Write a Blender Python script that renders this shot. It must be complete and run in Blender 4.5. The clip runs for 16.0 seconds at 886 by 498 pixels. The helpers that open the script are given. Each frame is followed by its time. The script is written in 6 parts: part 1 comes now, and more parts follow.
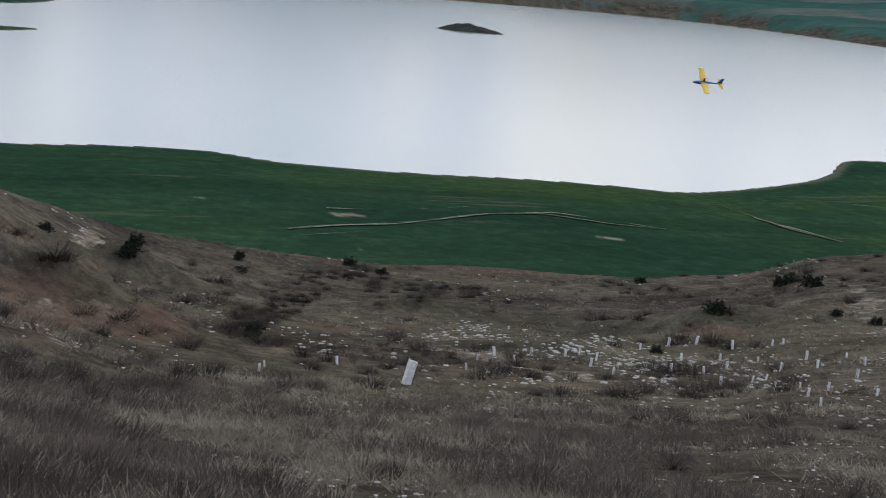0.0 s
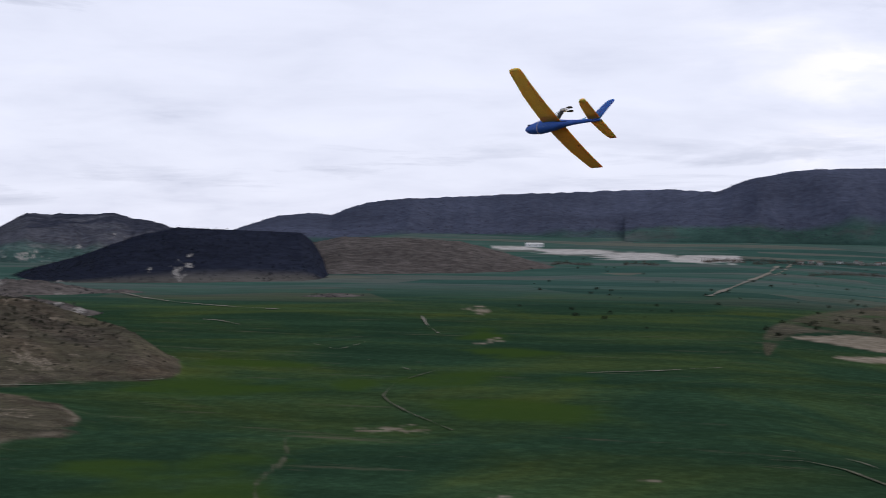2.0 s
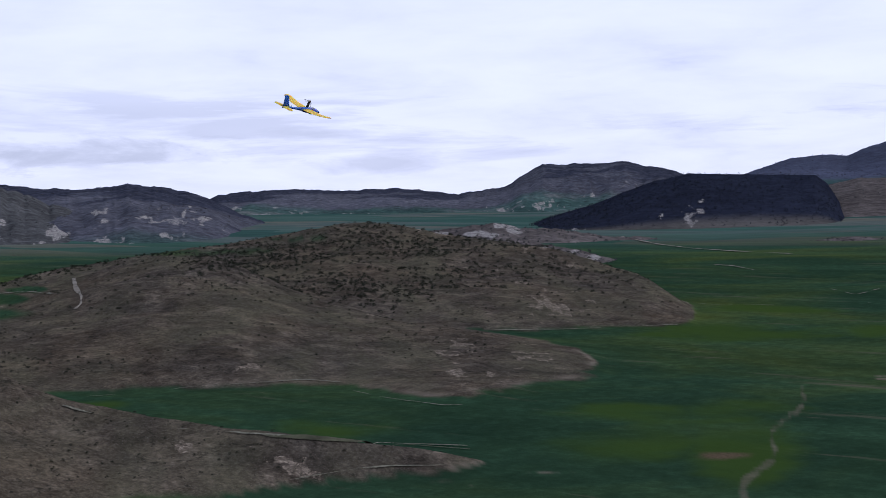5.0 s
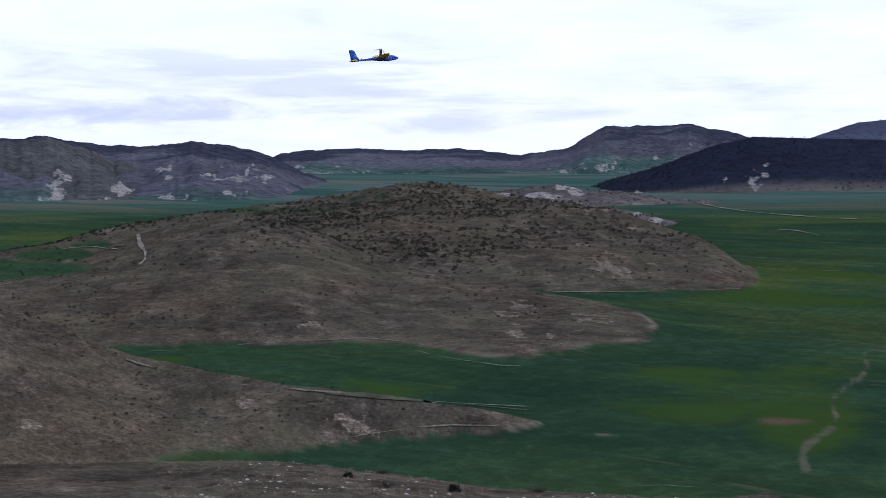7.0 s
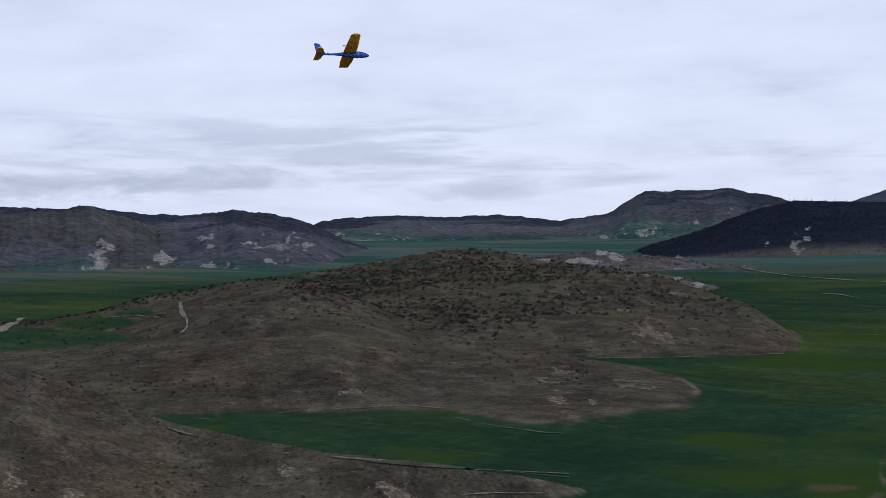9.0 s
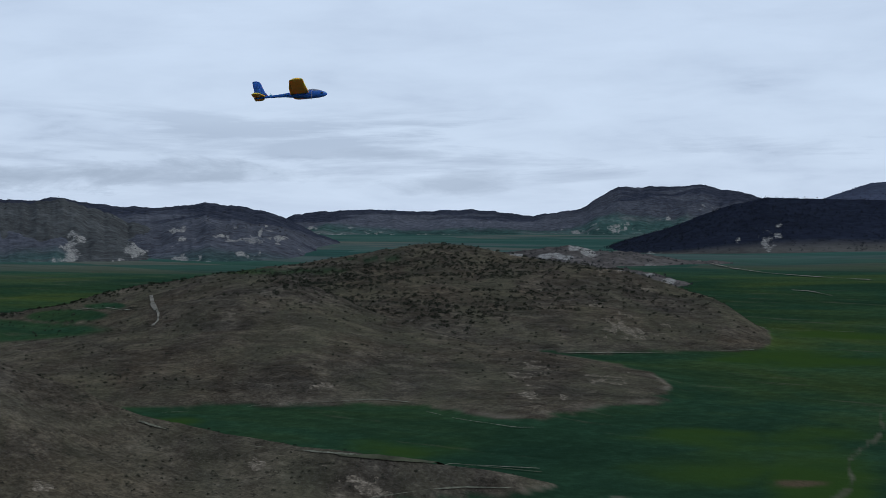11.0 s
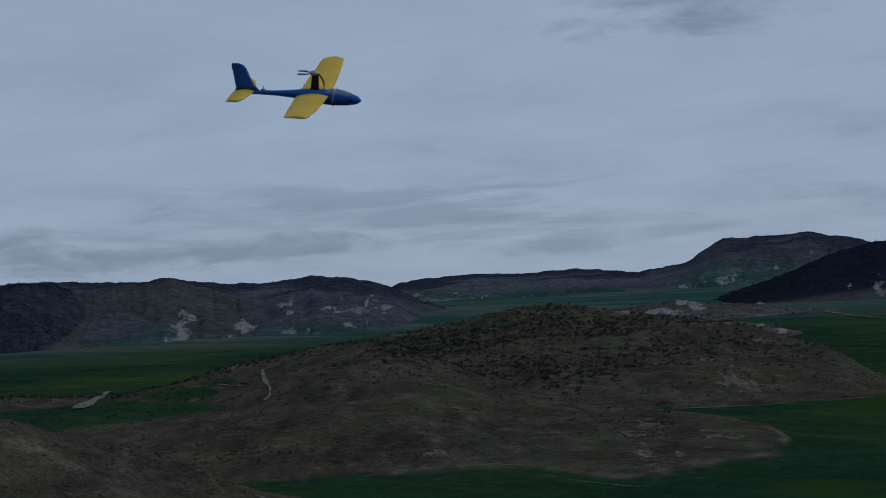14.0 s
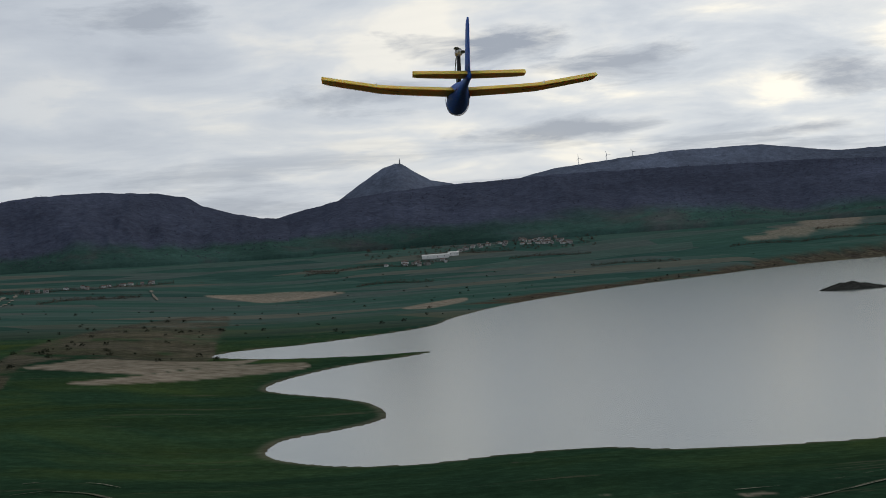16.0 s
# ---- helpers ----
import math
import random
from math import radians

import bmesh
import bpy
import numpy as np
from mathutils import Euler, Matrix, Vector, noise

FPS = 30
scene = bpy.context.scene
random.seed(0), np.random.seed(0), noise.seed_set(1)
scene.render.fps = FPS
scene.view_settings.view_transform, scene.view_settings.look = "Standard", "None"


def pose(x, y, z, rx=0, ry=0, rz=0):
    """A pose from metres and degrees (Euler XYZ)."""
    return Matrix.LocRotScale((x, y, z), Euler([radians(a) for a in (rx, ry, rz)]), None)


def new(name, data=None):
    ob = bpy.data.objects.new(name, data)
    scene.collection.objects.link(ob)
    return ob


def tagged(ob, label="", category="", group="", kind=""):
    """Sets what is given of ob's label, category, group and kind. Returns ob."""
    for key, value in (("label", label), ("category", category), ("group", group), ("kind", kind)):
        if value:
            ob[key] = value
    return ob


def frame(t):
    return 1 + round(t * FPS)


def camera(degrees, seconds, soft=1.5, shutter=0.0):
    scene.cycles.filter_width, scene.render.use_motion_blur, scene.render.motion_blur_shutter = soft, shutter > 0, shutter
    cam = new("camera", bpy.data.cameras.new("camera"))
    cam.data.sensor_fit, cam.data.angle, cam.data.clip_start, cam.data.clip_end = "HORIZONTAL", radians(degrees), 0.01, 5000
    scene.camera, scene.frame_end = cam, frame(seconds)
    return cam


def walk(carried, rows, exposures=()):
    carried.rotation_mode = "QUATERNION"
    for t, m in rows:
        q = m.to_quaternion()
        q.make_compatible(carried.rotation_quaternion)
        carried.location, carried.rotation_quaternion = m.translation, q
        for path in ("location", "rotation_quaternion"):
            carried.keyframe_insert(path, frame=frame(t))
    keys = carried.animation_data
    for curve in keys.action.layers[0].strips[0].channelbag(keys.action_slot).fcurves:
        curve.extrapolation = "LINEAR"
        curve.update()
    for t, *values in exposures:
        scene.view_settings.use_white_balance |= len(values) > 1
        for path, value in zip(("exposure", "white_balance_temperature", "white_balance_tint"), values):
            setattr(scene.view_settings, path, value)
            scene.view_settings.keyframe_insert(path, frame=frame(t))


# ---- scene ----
EYE = Vector((0.0, 0.0, 60.0))
CAMERA_ROWS = [
    (0.0, 28.32, -10.78, 5.66),
    (0.5, 22.3, -9.74, 4.87),
    (1.0, 14.0, -7.65, 3.89),
    (1.5, 0.0, -2.85, 1.05),
    (2.0, -16.56, 0.09, 0.65),
    (2.2, -23.96, -1.29, 0.93),
    (2.5, -30.71, -3.22, -0.11),
    (3.0, -30.64, -5.0, 0.73),
    (3.5, -28.29, -6.01, 1.4),
    (4.0, -31.67, -4.16, 0.88),
    (4.5, -35.41, -2.37, -0.88),
    (5.0, -36.32, -1.99, -0.84),
    (5.2, -37.91, -2.94, -0.17),
    (7.3, -38.84, -3.48, -0.27),
    (7.5, -38.98, -2.86, -0.18),
    (8.0, -39.63, -1.67, -0.65),
    (8.5, -40.34, -0.96, -0.66),
    (11.0, -39.21, -1.13, -0.25),
    (11.5, -38.67, 2.7, 1.62),
    (12.0, -40.09, 2.3, 0.14),
    (12.5, -41.97, 2.76, -1.2),
    (13.0, -43.92, 2.0, -2.09),
    (13.5, -46.55, 0.8, -3.07),
    (14.0, -43.21, 1.46, -3.17),
    (14.5, -38.34, 2.82, -0.31),
    (15.0, -16.04, -1.83, -2.55),
    (15.3, 10.7, -2.3, -4.3),
    (15.4, 14.24, -1.37, -3.71),
    (15.5, 14.97, -0.56, -3.56),
    (16.0, 13.01, 0.27, -3.94),
]
# seconds, place of the nose, turn about x, y and z
GLIDER_ROWS = [
    (0.0, 24.534, 32.266, 57.643, -38.8, -1.3, 162.3),
    (0.5, 15.949, 26.522, 58.596, -41.8, -2.5, 178.6),
    (1.0, 8.815, 20.233, 59.233, -9.4, -3.4, -173.4),
    (1.2, 6.12, 18.272, 59.739, 12.8, -8.8, -176.4),
    (1.5, 2.683, 14.707, 60.425, 27.4, -11.0, 171.5),
    (1.8, -0.708, 11.707, 60.793, 39.3, -4.6, 153.1),
    (2.0, -2.465, 10.39, 60.889, 41.1, -0.2, 139.2),
    (2.2, -4.14, 9.966, 60.693, 48.8, 3.5, 126.5),
    (2.5, -6.515, 11.062, 60.229, 51.5, 9.4, 106.5),
    (3.0, -7.486, 11.645, 59.198, 13.3, 10.9, 70.3),
    (3.5, -8.2, 13.827, 59.055, -38.3, -12.8, 79.9),
    (4.0, -9.425, 14.47, 60.02, -19.0, -8.6, 95.1),
    (4.5, -12.9, 16.6, 61.04, -1.6, -1.7, 95.3),
    (5.0, -15.236, 17.494, 61.371, 24.2, 1.8, 87.0),
    (7.5, -16.329, 19.264, 62.017, -6.5, -10.6, 49.7),
    (8.0, -15.5, 18.023, 62.701, -16.3, -8.9, 52.0),
    (8.5, -15.536, 17.153, 62.751, -25.9, -2.1, 59.6),
    (11.0, -11.481, 12.017, 61.431, -7.7, -5.8, 39.1),
    (11.5, -9.955, 10.678, 61.794, -10.3, -7.5, 39.9),
    (12.0, -8.927, 9.587, 62.136, -11.9, -7.8, 42.5),
    (12.5, -8.283, 8.672, 62.243, -19.0, -6.0, 45.2),
    (13.0, -8.128, 8.09, 62.024, -10.7, -3.8, 52.8),
    (13.5, -7.903, 7.512, 61.66, 15.7, 1.3, 58.3),
    (14.0, -6.677, 6.423, 61.206, 29.3, 6.2, 33.5),
    (14.5, -3.69, 3.891, 60.255, 1.0, 12.4, 3.9),
    (14.8, -1.359, 2.646, 59.955, -29.5, -5.7, 4.9),
    (15.0, -0.563, 2.194, 59.783, -36.4, -6.4, 35.9),
    (15.3, 0.445, 2.773, 59.943, -34.8, -5.8, 60.0),
    (15.5, 0.867, 3.545, 60.15, -28.5, -4.1, 68.8),
    (16.0, 1.344, 5.451, 60.563, 2.6, -0.8, 79.9),
]


def aim(yaw, pitch, roll):
    """The camera's pose: yaw clockwise from +y, pitch up, roll, in degrees."""
    turn = Euler((radians(90 + pitch), 0, radians(-yaw))).to_matrix().to_4x4()
    return Matrix.Translation(EYE) @ turn @ pose(0, 0, 0, 0, 0, roll)


cam = camera(2 * math.degrees(math.atan(784 / 2600)), 16.0, soft=0.8, shutter=0.1)
walk(cam, [(t, aim(a, b, c)) for t, a, b, c in CAMERA_ROWS],
     exposures=[(0.0, 0.5, 5950, 12), (0.5, 0.47, 5950, 12), (1.0, 0.5, 5950, 12), (1.5, 0.36, 5650, 13), (2.0, 0.03, 6250, 17), (2.5, -0.08, 6050, 22), (3.0, -0.05, 5950, 22), (3.5, 0.45, 5300, 28), (4.0, 0.62, 5200, 28), (4.5, 0.36, 5400, 26), (5.0, 0.08, 5700, 22), (7.5, 0.38, 5600, 21), (8.0, 0.14, 5800, 17), (8.5, -0.06, 5900, 15), (10.8, -0.15, 5600, 11), (11.1, -0.42, 5600, 5), (11.5, -0.9, 5400, 5), (12.5, -1.18, 5300, 5), (14.6, -1.18, 5300, 5), (14.9, -0.95, 5400, 5), (15.1, -0.48, 5800, 5), (15.5, -0.45, 6300, 8), (16.0, -0.55, 6400, 8)])

# ---- sky and light ----
# clouds: azimuth, height, half width and half height in degrees, depth of tone
DARK_CLOUDS = [(-54.42, 1.92, 9.0, 0.75, 0.9), (-48.7, 1.83, 6.0, 0.55, 0.7), (-38.64, 1.35, 2.4, 0.55, 0.65), (-41.27, 2.55, 1.8, 0.3, 0.5), (-32.48, 10.78, 6.0, 1.6, 0.85), (-36.43, 11.48, 4.0, 0.9, 0.5), (-61.23, 2.43, 5.0, 0.9, 0.7999999999999999), (-54.48, 1.78, 5.0, 0.7, 0.7), (15.01, 8.05, 3.85, 0.94, 1), (10.26, 6.52, 3.15, 0.72, 0.7999999999999999), (18.28, 4.54, 4.2, 0.5, 0.9), (20.42, 6.97, 3.15, 0.79, 0.9), (27.04, 3.93, 2.8, 0.29, 0.7999999999999999), (28.83, 5.98, 2.1, 0.86, 0.9), (2.02, 9.84, 2.8, 0.72, 0.7999999999999999)]
SUN_AZ, SUN_EL = 62.0, 34.0
world = bpy.data.worlds.new("overcast_sky")
scene.world = world
world.use_nodes = True
wt = world.node_tree
wt.nodes.clear()


def wn(kind, **values):
    n = wt.nodes.new(kind)
    for key, value in values.items():
        if key in n.inputs:
            n.inputs[key].default_value = value
    return n


def wl(a, ao, b, bi):
    wt.links.new(a.outputs[ao], b.inputs[bi])


def wmath(op, a, b=None):
    n = wt.nodes.new("ShaderNodeMath")
    n.operation = op
    for k, v in enumerate((a, b)):
        if v is None:
            continue
        if isinstance(v, (int, float)):
            n.inputs[k].default_value = v
        else:
            wt.links.new(v, n.inputs[k])
    return n.outputs[0]


def wramp(fac, stops):
    n = wt.nodes.new("ShaderNodeValToRGB")
    e = n.color_ramp.elements
    while len(e) < len(stops):
        e.new(0.5)
    for k, (p, c) in enumerate(stops):
        e[k].position, e[k].color = p, (*c, 1)
    wt.links.new(fac, n.inputs[0])
    return n.outputs[0]


def wmix(kind, fac, a, b):
    n = wt.nodes.new("ShaderNodeMix")
    n.data_type, n.blend_type = "RGBA", kind
    for sock, v in ((n.inputs[0], fac), (n.inputs[6], a), (n.inputs[7], b)):
        if isinstance(v, (int, float)):
            sock.default_value = v
        elif isinstance(v, tuple):
            sock.default_value = (*v, 1)
        else:
            wt.links.new(v, sock)
    return n.outputs[2]


def build_sky():
    coord = wn("ShaderNodeTexCoord")
    sep = wn("ShaderNodeSeparateXYZ")
    wl(coord, "Generated", sep, 0)
    up = wmath("ADD", wmath("MAXIMUM", sep.outputs[2], 0.0), 0.17)
    flat = wn("ShaderNodeCombineXYZ")
    wt.links.new(wmath("DIVIDE", sep.outputs[0], up), flat.inputs[0])
    wt.links.new(wmath("DIVIDE", sep.outputs[1], up), flat.inputs[1])
    fine = wn("ShaderNodeTexNoise", Scale=2.5, Detail=8.0, Roughness=0.55, Distortion=0.3)
    wl(flat, 0, fine, "Vector")
    broad = wn("ShaderNodeTexNoise", Scale=0.6, Detail=3.0, Roughness=0.5)
    wl(flat, 0, broad, "Vector")
    # the side towards the hidden sun has broken cloud, the other a plain veil
    az, el = radians(SUN_AZ), radians(SUN_EL)
    dot = wn("ShaderNodeVectorMath")
    dot.operation = "DOT_PRODUCT"
    wl(coord, "Generated", dot, 0)
    dot.inputs[1].default_value = (math.sin(az) * math.cos(el), math.cos(az) * math.cos(el), math.sin(el))
    near = wn("ShaderNodeMapRange")
    near.inputs["From Min"].default_value, near.inputs["From Max"].default_value = 0.35, 0.85
    wt.links.new(dot.outputs["Value"], near.inputs["Value"])
    density = wmath("ADD", wmath("MULTIPLY", fine.outputs[0], 0.65), wmath("MULTIPLY", broad.outputs[0], 0.35))
    veil = wramp(density, [(0.36, (0.85, 0.89, 0.97)), (0.48, (0.81, 0.85, 0.93)), (0.57, (0.765, 0.805, 0.89)), (0.64, (0.70, 0.74, 0.83)), (0.70, (0.58, 0.62, 0.71))])
    broken = wramp(density, [(0.40, (1.9, 1.72, 1.42)), (0.455, (1.38, 1.34, 1.28)), (0.52, (1.1, 1.12, 1.16)), (0.60, (0.86, 0.90, 0.98)), (0.68, (0.60, 0.64, 0.74))])
    cloud = wmix("MIX", near.outputs[0], veil, broken)
    # small dark clouds low over the hills
    low = wn("ShaderNodeMapping")
    low.inputs["Scale"].default_value = (5.0, 5.0, 48.0)
    wl(coord, "Generated", low, 0)
    puff = wn("ShaderNodeTexNoise", Scale=1.0, Detail=7.0, Roughness=0.6, Distortion=0.4)
    wl(low, 0, puff, "Vector")
    band = wramp(sep.outputs[2], [(0.012, (0, 0, 0)), (0.03, (1, 1, 1)), (0.062, (1, 1, 1)), (0.085, (0.12, 0.12, 0.12)), (0.22, (0.1, 0.1, 0.1))])
    amount = wmath("MULTIPLY", wramp(puff.outputs[0], [(0.50, (0, 0, 0)), (0.62, (0.7, 0.7, 0.7))]), band)
    cloud = wmix("MIX", amount, cloud, (0.54, 0.58, 0.67))
    # darker clouds that drift under the veil
    az_out = wmath("MULTIPLY", wmath("ARCTAN2", sep.outputs[0], sep.outputs[1]), 57.2958)
    el_out = wmath("MULTIPLY", wmath("ARCSINE", sep.outputs[2]), 57.2958)
    wisp = wn("ShaderNodeMapping")
    wisp.inputs["Scale"].default_value = (14.0, 14.0, 60.0)
    wl(coord, "Generated", wisp, 0)
    torn = wn("ShaderNodeTexNoise", Scale=1.0, Detail=7.0, Roughness=0.62, Distortion=0.3)
    wl(wisp, 0, torn, "Vector")
    ragged = wmath("MULTIPLY", wmath("SUBTRACT", torn.outputs[0], 0.5), 3.4)
    grey = wmix("MIX", near.outputs[0], (0.50, 0.54, 0.62), (0.56, 0.59, 0.68))
    for a, e, w, h, strength in DARK_CLOUDS:
        u = wmath("DIVIDE", wmath("SUBTRACT", az_out, a), w)
        v = wmath("DIVIDE", wmath("SUBTRACT", el_out, e), h)
        d = wmath("SQRT", wmath("ADD", wmath("MULTIPLY", u, u), wmath("MULTIPLY", v, v)))
        shape = wramp(wmath("ADD", wmath("SUBTRACT", 1.0, d), ragged), [(0.0, (0, 0, 0)), (0.9, (strength,) * 3)])
        cloud = wmix("MIX", shape, cloud, grey)
    # the unseen sky overhead is dimmed to darken the land, the low sky lifted
    cloud = wmix("MULTIPLY", 1.0, cloud, wramp(sep.outputs[2], [(0.0, (1.1, 1.1, 1.1)), (0.25, (1.06, 1.06, 1.06)), (0.7, (0.54, 0.55, 0.56))]))
    sky = wn("ShaderNodeTexSky")
    sky.sky_type, sky.sun_disc = "NISHITA", False
    sky.sun_elevation, sky.sun_rotation = el, az
    # NISHITA is far brighter than the cloud: scaled to strength 0.1 before it is laid under the veil
    dim = wmix("MULTIPLY", 1.0, sky.outputs[0], (0.1, 0.1, 0.1))
    mix = wmix("MIX", 0.9, dim, cloud)
    back = wn("ShaderNodeBackground", Strength=0.95)
    wt.links.new(mix, back.inputs["Color"])
    out = wn("ShaderNodeOutputWorld")
    wl(back, 0, out, 0)


build_sky()
sun_data = bpy.data.lights.new("sun", "SUN")
sun_data.energy, sun_data.angle, sun_data.color = 0.75, radians(14), (1.0, 0.95, 0.88)
sun = new("sun", sun_data)
sun.rotation_euler = (radians(90 - SUN_EL), 0, radians(180 - SUN_AZ))


# ---- materials ----
class Mat:
    """A small builder for node materials."""

    def __init__(self, name):
        self.m = bpy.data.materials.new(name)
        self.m.use_nodes = True
        self.t = self.m.node_tree
        self.b = self.t.nodes["Principled BSDF"]
        self.co = None

    def put(self, sock, v):
        if isinstance(v, (int, float)):
            sock.default_value = v
        elif isinstance(v, tuple):
            sock.default_value = (*v, 1) if len(v) == 3 and sock.type == "RGBA" else v
        else:
            self.t.links.new(v, sock)

    def coord(self):
        if not self.co:
            self.co = self.t.nodes.new("ShaderNodeTexCoord").outputs["Object"]
        return self.co

    def noise(self, scale, detail=4.0, rough=0.55, stretch=None, distort=0.0):
        n = self.t.nodes.new("ShaderNodeTexNoise")
        n.inputs["Scale"].default_value, n.inputs["Detail"].default_value = scale, detail
        n.inputs["Roughness"].default_value, n.inputs["Distortion"].default_value = rough, distort
        v = self.coord()
        if stretch:
            mp = self.t.nodes.new("ShaderNodeMapping")
            mp.inputs["Scale"].default_value = stretch[:3]
            if len(stretch) > 3:
                mp.inputs["Rotation"].default_value = (0, 0, radians(stretch[3]))
            if len(stretch) > 4:
                mp.vector_type = "TEXTURE"
            self.t.links.new(v, mp.inputs[0])
            v = mp.outputs[0]
        self.t.links.new(v, n.inputs["Vector"])
        return n.outputs[0]

    def ramp(self, fac, stops):
        n = self.t.nodes.new("ShaderNodeValToRGB")
        e = n.color_ramp.elements
        while len(e) < len(stops):
            e.new(0.5)
        for k, (p, c) in enumerate(stops):
            e[k].position, e[k].color = p, ((*c, 1) if isinstance(c, tuple) else (c, c, c, 1))
        self.t.links.new(fac, n.inputs[0])
        return n.outputs[0]

    def mix(self, fac, a, b, kind="MIX"):
        n = self.t.nodes.new("ShaderNodeMix")
        n.data_type, n.blend_type = "RGBA", kind
        for sock, v in ((n.inputs[0], fac), (n.inputs[6], a), (n.inputs[7], b)):
            self.put(sock, v)
        return n.outputs[2]

    def math(self, op, a, b=0.0):
        n = self.t.nodes.new("ShaderNodeMath")
        n.operation, n.use_clamp = op, False
        self.put(n.inputs[0], a)
        self.put(n.inputs[1], b)
        return n.outputs[0]

    def attr(self, name):
        n = self.t.nodes.new("ShaderNodeAttribute")
        n.attribute_name = name
        s = self.t.nodes.new("ShaderNodeSeparateColor")
        self.t.links.new(n.outputs["Color"], s.inputs[0])
        return s.outputs

    def bump(self, height, distance, strength=0.6):
        n = self.t.nodes.new("ShaderNodeBump")
        n.inputs["Strength"].default_value, n.inputs["Distance"].default_value = strength, distance
        self.t.links.new(height, n.inputs["Height"])
        self.t.links.new(n.outputs[0], self.b.inputs["Normal"])

    def done(self, color, rough=0.9, spec=0.2, metal=0.0):
        self.put(self.b.inputs["Base Color"], color)
        self.put(self.b.inputs["Roughness"], rough)
        self.b.inputs["Specular IOR Level"].default_value = spec
        self.b.inputs["Metallic"].default_value = metal
        return self.m


def plain(name, color, rough=0.8, scale=20.0, vary=0.25, spec=0.3, metal=0.0, bump=0.0):
    m = Mat(name)
    n = m.noise(scale, 5.0)
    lo, hi = tuple(c * (1 - vary) for c in color), tuple(min(1, c * (1 + vary)) for c in color)
    if bump:
        m.bump(n, bump)
    return m.done(m.ramp(n, [(0.3, lo), (0.7, hi)]), rough, spec, metal)


def ground_material():
    m = Mat("hillside_and_fields")
    cover = m.attr("cover")
    extra = m.attr("extra")
    # dry scrub
    big, mid, fine = m.noise(0.012, 5), m.noise(0.11, 6, 0.6), m.noise(1.3, 6, 0.65)
    scrub = m.ramp(mid, [(0.30, (0.032, 0.029, 0.026)), (0.47, (0.062, 0.056, 0.050)), (0.6, (0.084, 0.076, 0.068)), (0.75, (0.132, 0.121, 0.110))])
    scrub = m.mix(m.ramp(big, [(0.4, 0.0), (0.65, 0.55)]), scrub, (0.074, 0.060, 0.045))
    scrub = m.mix(0.85, scrub, m.ramp(m.noise(0.3, 7, 0.72), [(0.3, 0.5), (0.5, 0.97), (0.7, 1.5)]), "MULTIPLY")
    scrub = m.mix(0.75, scrub, m.ramp(fine, [(0.3, 0.35), (0.5, 0.85), (0.7, 1.35)]), "MULTIPLY")
    # worn ribs running down the hills, and lighter and ruddier drifts
    ribs = m.noise(0.09, 5, 0.6, (1.0, 5.0, 1.0, 48, "turned"), 0.8)
    scrub = m.mix(0.45, scrub, m.ramp(ribs, [(0.34, 0.62), (0.5, 1.0), (0.66, 1.45)]), "MULTIPLY")
    scrub = m.mix(m.ramp(m.noise(0.035, 5, 0.6, (1.0, 3.0, 1.0, 40, "turned"), 0.5), [(0.44, 0.0), (0.62, 0.6)]), scrub, (0.070, 0.070, 0.052))
    # coarse mottling, and low dark tussocks
    scrub = m.mix(0.5, scrub, m.ramp(m.noise(0.75, 8, 0.8), [(0.34, 0.45), (0.5, 1.1), (0.64, 2.1)]), "MULTIPLY")
    scrub = m.mix(0.8, scrub, m.ramp(m.noise(0.045, 7, 0.68, None, 0.6), [(0.32, (0.55, 0.54, 0.50)), (0.48, (1.0, 0.96, 0.82)), (0.64, (1.55, 1.46, 1.22))]), "MULTIPLY")
    scrub = m.mix(m.ramp(m.noise(0.24, 8, 0.8, None, 0.4), [(0.575, 0.0), (0.625, 0.8)]), scrub, (0.022, 0.022, 0.017))
    # pale litter and small stones between the tufts
    scrub = m.mix(m.ramp(m.noise(3.5, 6, 0.7), [(0.57, 0.0), (0.66, 0.55)]), scrub, (0.18, 0.165, 0.145))
    # winter wheat, drilled in long rows
    row = m.noise(0.02, 5, 0.6, (0.25, 1.5, 1.0, 24))
    patch = m.noise(0.006, 5, 0.6, None, 0.6)
    green = m.ramp(patch, [(0.32, (0.017, 0.040, 0.024)), (0.46, (0.022, 0.049, 0.026)), (0.56, (0.033, 0.060, 0.025)), (0.68, (0.053, 0.076, 0.022))])
    green = m.mix(0.8, green, m.ramp(row, [(0.3, 0.75), (0.5, 1.0), (0.7, 1.35)]), "MULTIPLY")
    green = m.mix(0.9, green, m.ramp(m.noise(0.22, 6, 0.75), [(0.3, 0.7), (0.5, 0.98), (0.68, 1.4)]), "MULTIPLY")
    straw = m.mix(m.ramp(m.noise(0.05, 6, 0.7, (0.25, 1.6, 1.0, 24)), [(0.60, 0.0), (0.72, 0.8)]), green, (0.10, 0.095, 0.065))
    lush = m.mix(cover[1], straw, (0.036, 0.068, 0.014))
    # the far plain is cut into many plots, with blue-green haze in their colours
    cell = m.t.nodes.new("ShaderNodeTexVoronoi")
    cell.inputs["Scale"].default_value, cell.inputs["Randomness"].default_value = 0.006, 0.9
    mp = m.t.nodes.new("ShaderNodeMapping")
    mp.inputs["Scale"].default_value, mp.inputs["Rotation"].default_value = (0.55, 1.5, 0), (0, 0, radians(-12))
    m.t.links.new(m.coord(), mp.inputs[0])
    m.t.links.new(mp.outputs[0], cell.inputs["Vector"])
    tone = m.t.nodes.new("ShaderNodeSeparateColor")
